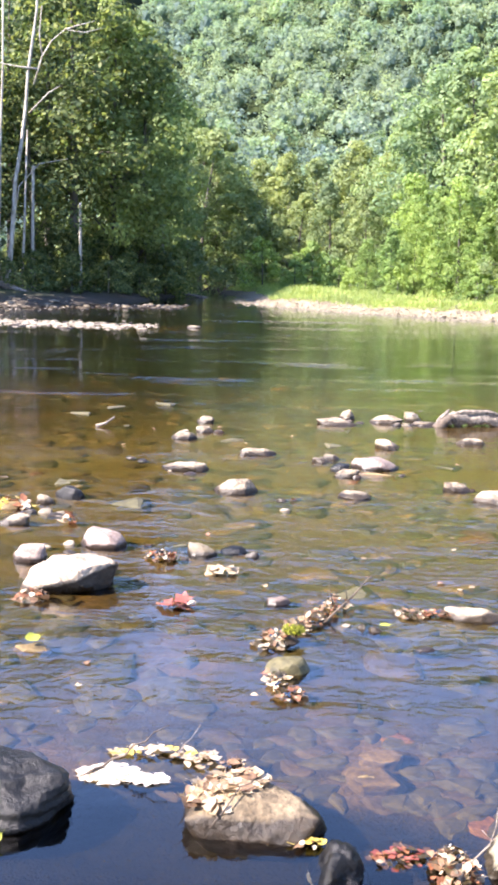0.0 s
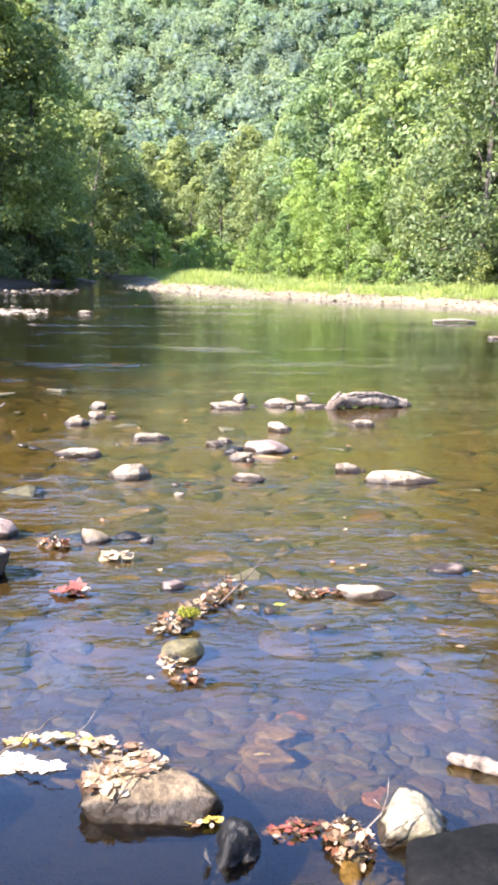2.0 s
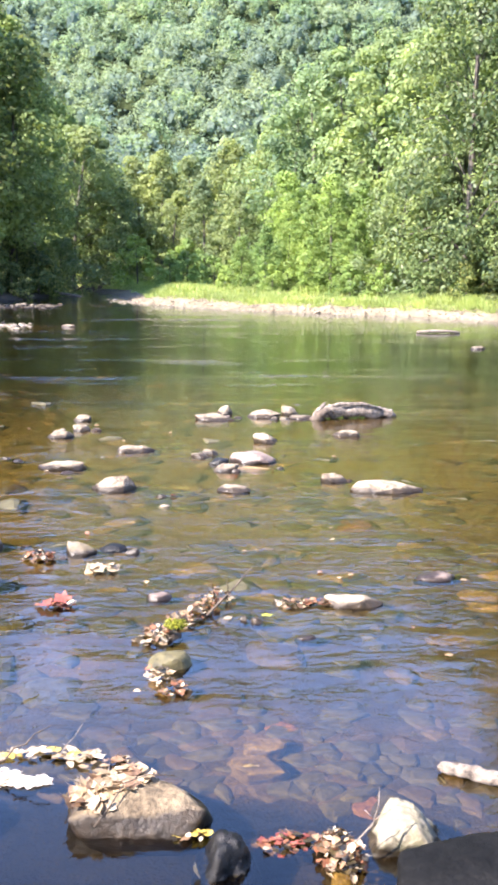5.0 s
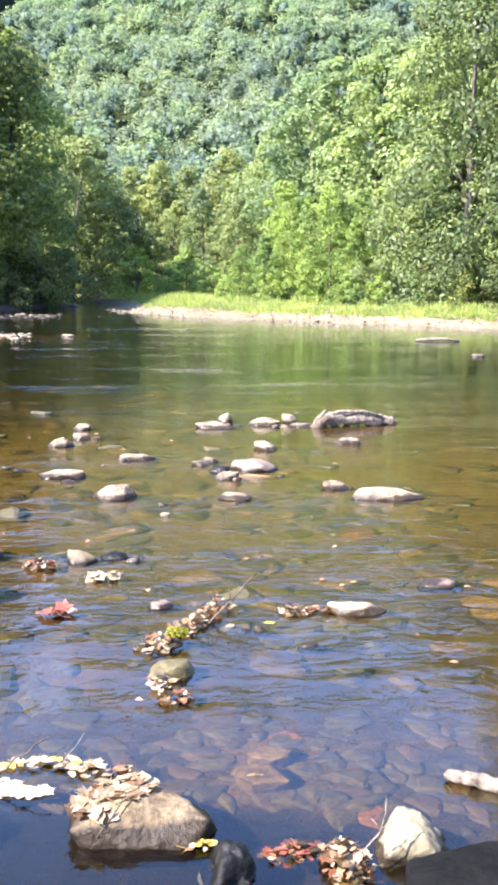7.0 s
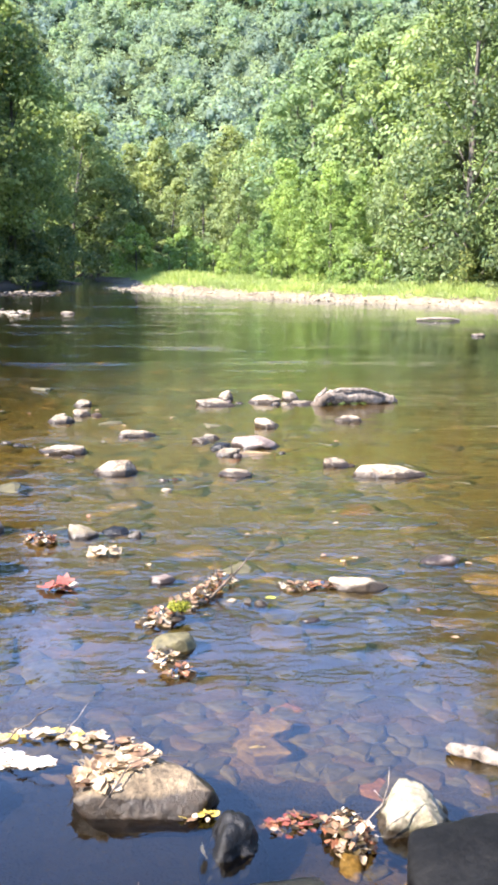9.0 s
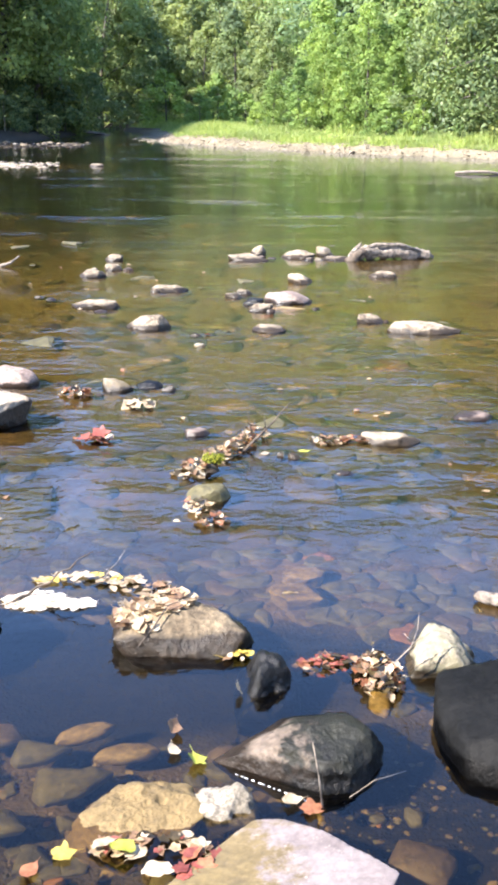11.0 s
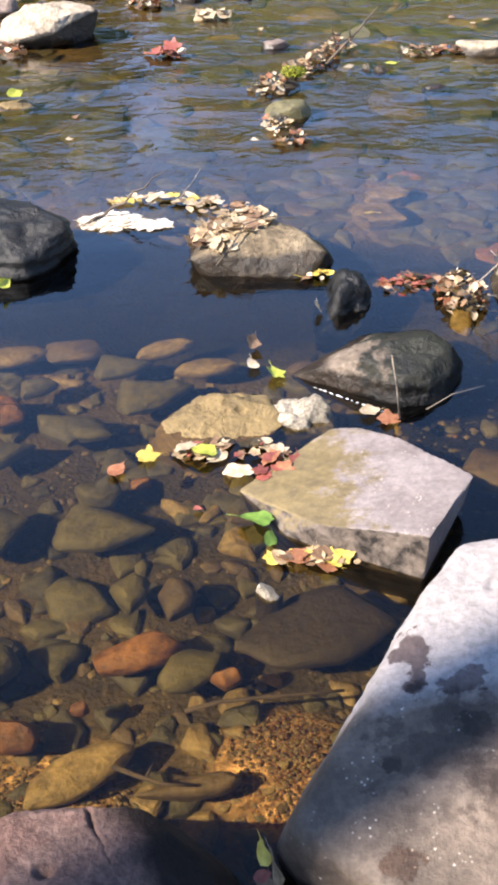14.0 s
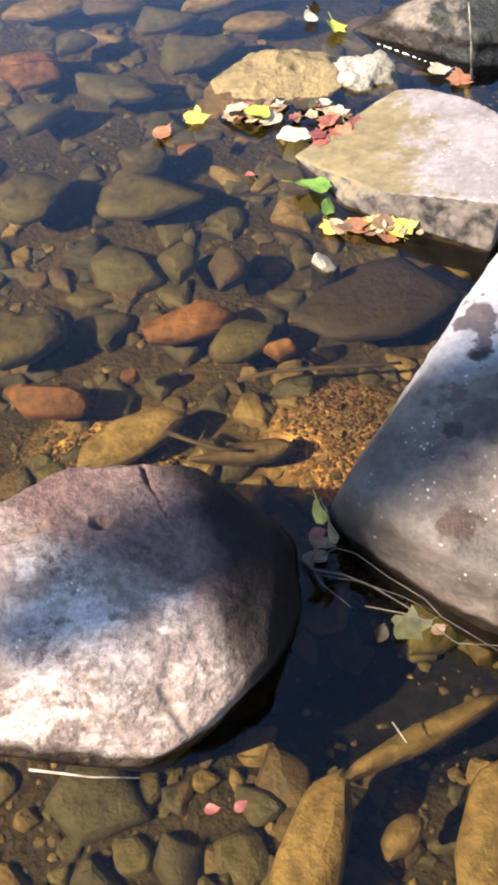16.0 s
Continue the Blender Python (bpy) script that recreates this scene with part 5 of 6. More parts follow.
# gravel between them, and stony bed farther out
for k, mat in ((4, BED[4]), (1, BED[1]), (0, BED[0]), (3, BED[3])):
    bits = []
    for i in range(1900 if k != 3 else 60):
        y = r.uniform(0.2, 2.35)
        x = r.uniform(-0.5, 0.55) * (y * 0.7 + 0.85)
        w = r.choice((r.uniform(0.003, 0.008), r.uniform(0.004, 0.011), r.uniform(0.011, 0.026)))
        d, f = ball(0 if w < 0.011 else 1)
        a = r.uniform(0, 6.28)
        q = d * np.array([w, w * r.uniform(0.6, 1), w * r.uniform(0.25, 0.4)]) * 0.5 * (1 + 0.3 * np.array([[r.uniform(-1, 1)] for _ in d]))
        z = min(-0.02 - w * 0.2, height(x, y) + w * 0.12)
        bits.append((np.stack([q[:, 0] * math.cos(a) - q[:, 1] * math.sin(a) + x, q[:, 0] * math.sin(a) + q[:, 1] * math.cos(a) + y, q[:, 2] + z], 1).tolist(), f))
    for i in range({4: 900, 1: 300, 0: 0, 3: 700}[k]):
        gx, gy = (r.gauss(0.09, 0.05), r.gauss(1.13, 0.06)) if r.random() < 0.6 else (r.gauss(-0.3, 0.08), r.gauss(1.08, 0.05))
        w = r.uniform(0.003, 0.009)
        d, f = ball(0)
        q = d * np.array([w, w * r.uniform(0.7, 1), w * 0.4]) * 0.5 * (1 + 0.3 * np.array([[r.uniform(-1, 1)] for _ in d])) + np.array([gx, gy, height(gx, gy) + 0.003])
        bits.append((q.tolist(), f))
    v, f = joined(bits)
    tagged(mesh_object("gravel", v, f, mat, smooth=False), "loose brown gravel on the riverbed", "gravel", kind="stuff")

# ---- fallen leaves and twigs ----
litter(-0.41, 3.02, 0.2, 0.12, 0.002, 70, [F_GLARE, F_GLARE, F_CREAM], 1, "drift of bleached, glare-white leaves afloat against a rock", 0.05, 0.003)
litter(-0.3, 3.0, 0.18, 0.06, 0.002, 26, [F_GLARE], 45, "bleached, glare-white leaves trailing from a drift", 0.045, 0.003)
litter(-0.26, 3.17, 0.36, 0.07, 0.012, 30, [F_CREAM, F_TAN, F_YELLOW, F_CREAM], 23, "tan and yellow leaves along the back of a pale drift", 0.05)
litter(-0.1, 3.12, 0.2, 0.1, 0.012, 16, [F_TAN, F_BROWN, F_CREAM], 2, "tan leaves along the edge of a drift", 0.05)
drape(LEAF_ROCK, -0.07, 2.85, 0.2, 0.32, 80, [F_TAN, F_CREAM, F_BROWN, F_TAN], 3, "dry buff leaves lying on a rock", 0.065)
drape(LEAF_ROCK, 0.02, 2.84, 0.16, 0.16, 14, [F_TAN, F_CREAM], 22, "dry tan leaves plastered over a rock's shoulder", 0.05)
litter(0.19, 2.66, 0.09, 0.04, 0.02, 8, [F_YELLOW, F_BROWN, F_CREAM], 4, "wet yellow leaves under a rock", 0.045)
litter(0.46, 2.62, 0.22, 0.12, 0.015, 46, [F_RUST, F_RED, F_SODDEN, F_BROWN], 5, "sodden red leaves at the waterline", 0.042, -0.004)
litter(0.57, 2.53, 0.13, 0.2, 0.075, 80, [F_CREAM, F_BROWN, F_RUST, F_SODDEN, F_TAN, F_SODDEN], 6, "heap of brown and buff leaves caught by twigs", 0.045)
litter(-0.02, 1.885, 0.26, 0.06, 0.012, 26, [F_BROWN, F_CREAM, F_SODDEN, F_RED, F_TAN, F_SODDEN], 7, "wet brown leaves caught between two rocks", 0.05)
litter(0.07, 1.83, 0.12, 0.08, 0.008, 6, [F_RUST, F_RED], 8, "sodden red leaves on a slab", 0.06)
litter(0.15, 1.545, 0.17, 0.05, 0.012, 22, [F_YELLOW, F_TAN, F_RUST, F_TAN, F_BROWN], 9, "yellow and tan leaves under a slab", 0.05)
for x, y, h, seed in ((0.37, 4.68, 0.06, 10), (0.31, 4.58, 0.05, 40), (0.25, 4.48, 0.04, 41), (0.18, 4.38, 0.04, 42), (0.1, 4.25, 0.045, 11), (0.06, 4.17, 0.03, 43)):
    litter(x, y, 0.13, 0.15, h, 20, [F_CREAM, F_BROWN, F_TAN, F_SODDEN, F_RUST, F_SODDEN], seed, "brown leaves strung along a sunken stick", 0.05)
litter(0.1, 3.79, 0.1, 0.12, 0.03, 14, [F_TAN, F_CREAM, F_SODDEN], 44, "tan leaves caught on a round stone", 0.045)
litter(0.14, 3.67, 0.12, 0.14, 0.035, 26, [F_RUST, F_CREAM, F_BROWN, F_SODDEN], 12, "rust leaves behind a stone", 0.045)
litter(-0.53, 5.38, 0.16, 0.1, 0.06, 40, [F_RUST, F_BROWN, F_CREAM, F_SODDEN], 13, "rust leaves snagged on stones", 0.05)
litter(-0.19, 5.17, 0.14, 0.08, 0.05, 10, [F_CREAM], 14, "pale leaves snagged in the shallows", 0.08)
litter(-0.38, 4.62, 0.16, 0.1, 0.03, 8, [F_RED, F_RUST, F_CREAM], 15, "red leaves in the shallows", 0.09)
litter(0.7, 4.6, 0.18, 0.1, 0.03, 26, [F_CREAM, F_BROWN, F_TAN, F_SODDEN], 16, "pale leaves against a narrow stone", 0.05)
litter(0.84, 4.62, 0.18, 0.1, 0.02, 24, [F_RUST, F_BROWN, F_SODDEN], 17, "rust leaves against a narrow stone", 0.045)
litter(-1.58, 6.5, 0.3, 0.16, 0.06, 14, [F_YELLOW, F_RUST, F_CREAM], 18, "orange leaves along the stony margin", 0.1)
litter(-1.19, 6.1, 0.12, 0.1, 0.08, 8, [F_RUST, F_CREAM], 19, "rust leaves on a stone", 0.09)
litter(-1.05, 4.66, 0.18, 0.12, 0.05, 16, [F_RUST, F_CREAM, F_BROWN], 20, "rust leaves at the foot of a white boulder", 0.07)
litter(0.052, 0.88, 0.03, 0.05, 0.02, 6, [F_BROWN, F_SODDEN, F_RUST], 21, "brown leaves wedged beside a boulder", 0.03)
leaf_spots_1 = [
    (-0.198, 1.862, 0.008, 0.06, "lobed", F_YELLOW, 20, 5, "bright yellow leaf floating by a rock"),
    (0.0, 1.805, 0.012, 0.075, "oval", F_CREAM, 5, 0, "white oval leaf floating by a slab"),
    (-0.08, 1.868, 0.022, 0.07, "oval", F_LIME, 160, 8, "pale yellow leaf on a drift"), (-0.115, 1.88, 0.02, 0.055, "oval", F_CREAM, 30, -10, "bleached leaf on a drift"),
    (-0.258, 1.815, 0.01, 0.05, "oval", F_RUST, 60, 10, "orange leaf floating by a rock"),
    (0.035, 1.645, 0.02, 0.075, "oval", F_GREEN, 170, 12, "fresh green leaf beside a slab"),
    (0.066, 1.595, 0.015, 0.045, "oval", F_GREEN, 80, 30, "small green leaf beside a slab"),
    (0.078, 2.17, 0.012, 0.062, "lobed", F_LIME, 110, 20, "lime yellow leaf floating on the pool"),
    (0.024, 2.3, 0.02, 0.06, "curled", F_BROWN, 80, 30, "curled brown leaf floating on the pool"),
    (0.024, 2.215, 0.012, 0.05, "oval", F_CREAM, 100, 20, "buff leaf floating on the pool"),
    (0.19, 2.47, 0.02, 0.05, "oval", F_CREAM, 95, 60, "pale leaf standing on edge in the pool"),
    (0.29, 2.015, 0.01, 0.05, "curled", F_CREAM, 10, 10, "pale curled leaf under a rock"), (0.33, 1.99, 0.008, 0.06, "lobed", F_RUST, 40, 10, "orange leaf under a rock"),
    (0.016, 3.63, 0.012, 0.032, "curled", F_CREAM, 0, 0, "small white curl afloat"),
]
leaf_spots_2 = [
    (0.054, 0.872, 0.115, 0.045, "oval", F_YELLOW, 95, 50, "bright yellow leaf wedged against a boulder"), (0.054, 0.852, 0.09, 0.026, "curled", F_RED, 20, 25, "small red leaf wedged against a boulder"),
    (0.07, 0.865, 0.09, 0.06, "oval", F_TAN, 100, 70, "dry tan leaf standing against a boulder"),
    (0.18, 0.762, 0.006, 0.06, "lobed", F_OLIVE, 15, 5, "mottled olive leaf floating below a boulder"), (0.217, 0.757, 0.008, 0.024, "curled", F_BROWN, 30, 12, "scrap of brown leaf below a boulder"),
    (-0.08, 1.69, 0.006, 0.022, "curled", F_RED, 0, 0, "tiny red leaf afloat"), (-0.069, 0.51, 0.005, 0.02, "oval", F_RED, 10, 0, "small red leaf in the shallows"),
    (-0.034, 0.515, 0.005, 0.02, "oval", F_RED, 40, 0, "small red leaf in the shallows"),
    (0.14, 0.752, 0.004, 0.03, "curled", F_SODDEN, 70, 20, "dark sodden leaf below a boulder"),
    (-0.65, 2.595, 0.03, 0.045, "curled", F_LIME, 60, 50, "yellow leaf at the foot of a dark boulder"),
    (-0.9, 4.06, 0.04, 0.07, "curled", F_LIME, 40, 30, "yellow leaf on a low stone"), (-0.34, 4.6, 0.05, 0.09, "lobed", F_RED, 10, 30, "red leaf in the shallows"),
    (0.565, 4.42, 0.02, 0.06, "oval", F_LIME, 10, 0, "lime leaf in the shallows"), (1.25, 3.95, 0.006, 0.039, "oval", F_TAN, 0, 0, "pale leaf drifting in the shallows"),
    (1.6, 4.95, 0.006, 0.039, "oval", F_TAN, 0, 0, "pale leaf drifting in the shallows"), (0.38, 2.58, 0.012, 0.022, "oval", F_CREAM, 0, 10, "tiny pale leaf afloat"),
    (-0.5, 9.9, 0.006, 0.055, "curled", F_TAN, 0, 10, "pale leaf drifting in the shallows"),
]
leaf_spots_3 = [
    (1.5, 8.3, 0.006, 0.044, "curled", F_TAN, 0, 10, "pale leaf drifting in the shallows"),
    (1.1, 6.0, 0.006, 0.028, "oval", F_TAN, 0, 0, "pale leaf drifting in the shallows"),
    (0.9, 5.1, 0.006, 0.033, "oval", F_TAN, 0, 0, "pale leaf drifting in the shallows"),
    (1.05, 5.05, 0.006, 0.039, "oval", F_TAN, 30, 0, "pale leaf drifting in the shallows"),
    (0.55, 5.5, 0.006, 0.033, "curled", F_TAN, 0, 0, "pale leaf drifting in the shallows"),
]
for x, y, z, size, kind, mat, rz, rx, label in leaf_spots_1 + leaf_spots_2 + leaf_spots_3:
    leaf(x, y, z, size, kind, mat, rz, rx, 0, None, label)
twig("twig", [(-0.5, 2.99, 0.0), (-0.46, 3.03, 0.012), (-0.44, 3.05, 0.01), (-0.41, 3.05, 0.036), (-0.37, 3.05, 0.05), (-0.345, 3.06, 0.08), (-0.31, 3.07, 0.088), (-0.285, 3.08, 0.115), (-0.24, 3.1, 0.13)], 0.006, 0.0016, WETWOOD, "dark crooked twig poking out of a leaf drift")
twig("twig", [(-0.215, 3.15, 0.01), (-0.19, 3.15, 0.05), (-0.172, 3.155, 0.066), (-0.143, 3.15, 0.115)], 0.0022, 0.001, WOOD, "thin pale twig standing in a leaf drift")
twig("twig", [(-0.08, 2.68, 0.03), (-0.04, 2.7, 0.075), (0.0, 2.76, 0.115), (0.066, 2.8, 0.118), (0.14, 2.8, 0.112)], 0.003, 0.0012, WETWOOD, "dark twig lying across a leafy rock")
twig("twig", [(0.28, 4.47, -0.02), (0.366, 4.5, 0.06), (0.428, 4.5, 0.125), (0.505, 4.5, 0.22)], 0.008, 0.0025, WETWOOD, "dark broken stick slanting out of the water", [[(0.34, 4.5, 0.07), (0.325, 4.5, 0.13), (0.318, 4.5, 0.18)], [(0.4, 4.5, 0.09), (0.39, 4.48, 0.17)]])
twig("twig", [(0.56, 2.48, 0.02), (0.6, 2.5, 0.065), (0.647, 2.5, 0.117), (0.661, 2.5, 0.171), (0.661, 2.5, 0.22)], 0.0026, 0.0012, WOOD, "forked pale twig caught in leaves", [[(0.61, 2.52, 0.06), (0.665, 2.52, 0.126), (0.73, 2.53, 0.16)], [(0.625, 2.5, 0.158), (0.657, 2.5, 0.124)]])
twig("twig", [(0.357, 2.0, -0.01), (0.345, 2.005, 0.08), (0.329, 2.01, 0.163)], 0.0027, 0.0016, WOOD, "short stick leaning on a wet rock")
twig("straw", [(0.42, 2.03, 0.004), (0.486, 2.087, 0.006), (0.565, 2.12, 0.006)], 0.0013, 0.0008, WOOD, "thin straw floating on the pool")
twig("straw", [(0.052, 0.837, 0.006), (0.11, 0.825, 0.012), (0.173, 0.803, 0.01), (0.21, 0.785, 0.006)], 0.0007, 0.0004, WETWOOD, "thin straw lying along a boulder's foot")
twig("straw", [(0.052, 0.86, 0.008), (0.08, 0.872, 0.02), (0.108, 0.865, 0.018), (0.152, 0.834, 0.01), (0.2, 0.8, 0.012), (0.222, 0.776, 0.008), (0.3, 0.725, 0.006)], 0.0011, 0.0006, WETWOOD, "dark wet straw along a boulder's foot")
twig("straw", [(0.12, 0.79, 0.006), (0.19, 0.775, 0.01), (0.24, 0.738, 0.008), (0.299, 0.737, 0.006), (0.38, 0.7, 0.004)], 0.0009, 0.0005, WETWOOD, "dark straw in the gap beside a boulder")
twig("straw", [(-0.3, 0.55, 0.004), (-0.22, 0.543, 0.006), (-0.16, 0.545, 0.004)], 0.002, 0.001, WOOD, "thin straw floating beside a boulder")
twig("straw", [(0.152, 0.629, 0.002), (0.169, 0.602, 0.003)], 0.0012, 0.0008, WOOD, "tiny pale straw on the water")
twig("twig", [(-1.66, 9.75, 0.01), (-1.58, 9.8, 0.03), (-1.5, 9.85, 0.09)], 0.02, 0.008, WOOD, "pale broken stick in the shallows")
twig("twig", [(0.9, 4.9, -0.02), (1.4, 4.7, -0.02), (2.1, 4.5, -0.02)], 0.012, 0.006, WETWOOD, "dark sunken branch in the shallows")
twig("twig", [(-0.08, 1.22, -0.052), (-0.02, 1.236, -0.045), (0.05, 1.242, -0.04), (0.12, 1.25, -0.042), (0.19, 1.262, -0.05)], 0.005, 0.003, WETWOOD, "dark sodden stick sunk on the gravel")
twig("twig", [(-0.185, 1.1, -0.03), (-0.14, 1.075, -0.015), (-0.1, 1.06, -0.012), (-0.06, 1.062, -0.02)], 0.005, 0.003, WETWOOD, "short black stick beside a boulder", [[(-0.13, 1.072, -0.014), (-0.12, 1.1, -0.01)]])
twig("root", [(0.03, 0.86, 0.006), (0.05, 0.84, 0.014), (0.09, 0.835, 0.012), (0.13, 0.82, 0.008), (0.2, 0.775, 0.006)], 0.0018, 0.001, WETWOOD, "thin dark root wedged between boulders")
twig("root", [(0.05, 0.87, 0.01), (0.045, 0.845, 0.02), (0.06, 0.82, 0.012), (0.1, 0.79, 0.004)], 0.0015, 0.0008, WETWOOD, "thin dark root wedged between boulders")
FOAM = fallen("foam", (0.6, 0.6, 0.58), (0.85, 0.85, 0.83), 0.4)
r = random.Random(12)
u = 0.02
while u < 1:
    n = r.choice((0.02, 0.04, 0.12)) * r.uniform(0.7, 1.4)
    a, b = (0.165 + 0.165 * u, 2.128 - 0.108 * u), (0.165 + 0.165 * (u + n), 2.128 - 0.108 * (u + n))
    tagged(twig("foam_fleck", [(a[0], a[1], 0.001), ((a[0] + b[0]) / 2, (a[1] + b[1]) / 2 - 0.001, 0.003), (b[0], b[1], 0.001)], 0.0014, 0.0009, FOAM, ""), "thin white fleck of foam along a wet rock", "foam", "flecks of foam")
    u += n + r.uniform(0.02, 0.06)
r = random.Random(31)
for i in range(24):
    y = r.uniform(3.6, 10.5)
    leaf(r.uniform(-0.4, 0.5) * (y * 0.5 + 0.3), y, 0.006, r.uniform(0.02, 0.05), r.choice(("oval", "curled", "lobed")), r.choice((F_CREAM, F_BROWN, F_RUST, F_TAN)), r.uniform(0, 360), r.gauss(0, 10), r.gauss(0, 10), None, "scrap of dead leaf drifting on the shallows")
# clump of moss on a stone
rng = np.random.default_rng(3)
ob = quads_object("moss", crown_quads(rng, np.array([(0, 0, 0.035, 0.035, 0.03, 0.02), (0.03, 0.01, 0.03, 0.03, 0.03, 0.02)]), 1400, 0.0045, 0.9, 0.3), MOSS)
ob.location = (0.15, 4.21, 0.025)
tagged(ob, "bright green moss on a leafy clod", "moss")
cobble(0.12, 4.18, 0.15, 0.022, BROWN, 910, 0.1, -0.1, label="dark clod under moss and leaves", level=3)

# ---- trees ----
def tree(seed, tall, wide, leaf_mat, bark_mat, count, size, low=0.15, label="", name="tree", clusters=48, lean=0.0):
    """A broad-leaved tree: tapered trunk with limbs, crown of many blades in uneven clusters."""
    rng = np.random.default_rng(seed)
    root = tagged(new(name), label, "bush" if name == "bush" else "tree")
    rows = []
    limbs = []
    bend = rng.normal(size=2) * 0.03 * tall
    top = Vector((bend[0] + lean * tall, bend[1], tall * 0.93))
    trunk = [Vector((top.x * k * k, top.y * k * k, top.z * k)) for k in (0, 0.12, 0.3, 0.5, 0.7, 0.88, 1.0)]
    r0 = 0.012 * tall + 0.012
    limbs.append(tube(trunk, [r0 * 1.25, r0, r0 * 0.85, r0 * 0.66, r0 * 0.45, r0 * 0.25, r0 * 0.08], 8))
    for i in range(clusters):
        k = low + (1 - low) * (i + rng.random()) / clusters
        prof = math.sin(math.pi * min(1.0, (k - low) / (1 - low) * 0.7 + 0.3)) ** 0.6
        a = i * 2.4 + rng.normal() * 0.4
        rad = wide * 0.5 * prof * rng.uniform(0.25, 0.95)
        b = Vector((top.x * k * k, top.y * k * k, top.z * k * 0.9))
        e = Vector((b.x + math.cos(a) * rad, b.y + math.sin(a) * rad, tall * k * 0.96))
        s = wide * rng.uniform(0.08, 0.17) * (0.6 + 0.5 * prof)
        rows.append((*e, s, s, s * rng.uniform(0.55, 0.85)))
        if i % 2 == 0 and tall > 4:
            m = b.lerp(e, 0.5) + Vector((0, 0, 0.04 * tall))
            limbs.append(tube([b - Vector((0, 0, 0.03 * tall)), m, e], [r0 * 0.32 * (1.15 - k), r0 * 0.2 * (1.15 - k), r0 * 0.05], 5))
    v, f = joined(limbs)
    mesh_object("trunk", v, f, bark_mat, root)
    quads_object("crown", crown_quads(rng, np.array(rows), count, size, 0.36, 0.55), leaf_mat, root)
    return root


def plant(kinds, places, seed):
    """Set trees out: the first of each kind stands itself, the others are copies turned and scaled."""
    r = random.Random(seed)
    used = set()
    for k, x, y, top in places:
        src, tall = kinds[k]
        z = height(x, y) - 0.05
        s = (top - z) / tall
        m = pose(x, y, z, 0, 0, r.uniform(0, 360))
        wide = s * r.uniform(0.9, 1.15)
        ob = src if k not in used else copy_thing(src, m)
        used.add(k)
        ob.matrix_basis = m @ Matrix.Diagonal((wide, wide, s, 1))


KINDS = {
    "dark_a": (tree(1, 12, 6.5, LEAF_DARK, TRUNK, 8500, 0.1, 0.25, "tall shady broad-leaved tree on the river bank"), 12),
    "dark_b": (tree(2, 12, 7.5, LEAF_DARK, TRUNK, 8500, 0.1, 0.3, "tall shady broad-leaved tree on the river bank"), 12),
    "olive_a": (tree(3, 8, 5.0, LEAF_OLIVE, TRUNK, 8000, 0.094, 0.0, "dull olive green riverside tree"), 8),
    "olive_b": (tree(4, 8, 4.2, LEAF_OLIVE, TRUNK, 8000, 0.094, 0.0, "dull olive green riverside tree"), 8),
    "fresh_a": (tree(5, 10, 6.0, LEAF_FRESH, TRUNK, 10500, 0.096, 0.0, "sunlit bright green tree on the far bank"), 10),
    "fresh_b": (tree(6, 10, 5.2, LEAF_FRESH, TRUNK, 10500, 0.096, 0.0, "sunlit bright green tree on the far bank"), 10),
    "mid_a": (tree(41, 12, 6.0, LEAF_MID, TRUNK, 12000, 0.1, 0.2, "tall green broad-leaved tree at the river bend"), 12),
    "sycamore": (tree(33, 12.5, 6.6, LEAF_GREY, TRUNK, 20000, 0.083, 0.02, "tall broad grey-green tree hanging over the sunny bank", clusters=80), 12.5),
    "plain_a": (tree(17, 11, 7.0, LEAF_DARK, TRUNK, 3200, 0.2, 0.1, "broad-leaved tree on the river bank"), 11),
    "fresh_c": (tree(16, 9, 5.6, LEAF_FRESH, TRUNK, 8000, 0.1, 0.3, "leafy tree leaning over the near bank", clusters=30), 9),
    "young_a": (tree(7, 4, 1.9, LEAF_YOUNG, TRUNK, 10000, 0.042, 0.03, "slender young yellow-green tree", clusters=60), 4),
    "young_b": (tree(8, 4, 2.3, LEAF_YOUNG, TRUNK, 10000, 0.042, 0.03, "slender young yellow-green tree", clusters=60), 4),
    "bush_a": (tree(9, 2, 2.6, LEAF_DARK, TRUNK, 2600, 0.07, 0.02, "dark leafy bush under the trees", "bush", 18), 2),
    "bush_c": (tree(11, 2, 2.5, LEAF_OLIVE, TRUNK, 2600, 0.06, 0.02, "dull olive leafy bush at the river bend", "bush", 18), 2),
    "bush_b": (tree(10, 2, 2.4, LEAF_YOUNG, TRUNK, 2600, 0.06, 0.02, "yellow-green leafy bush at the water's edge", "bush", 18), 2),
}
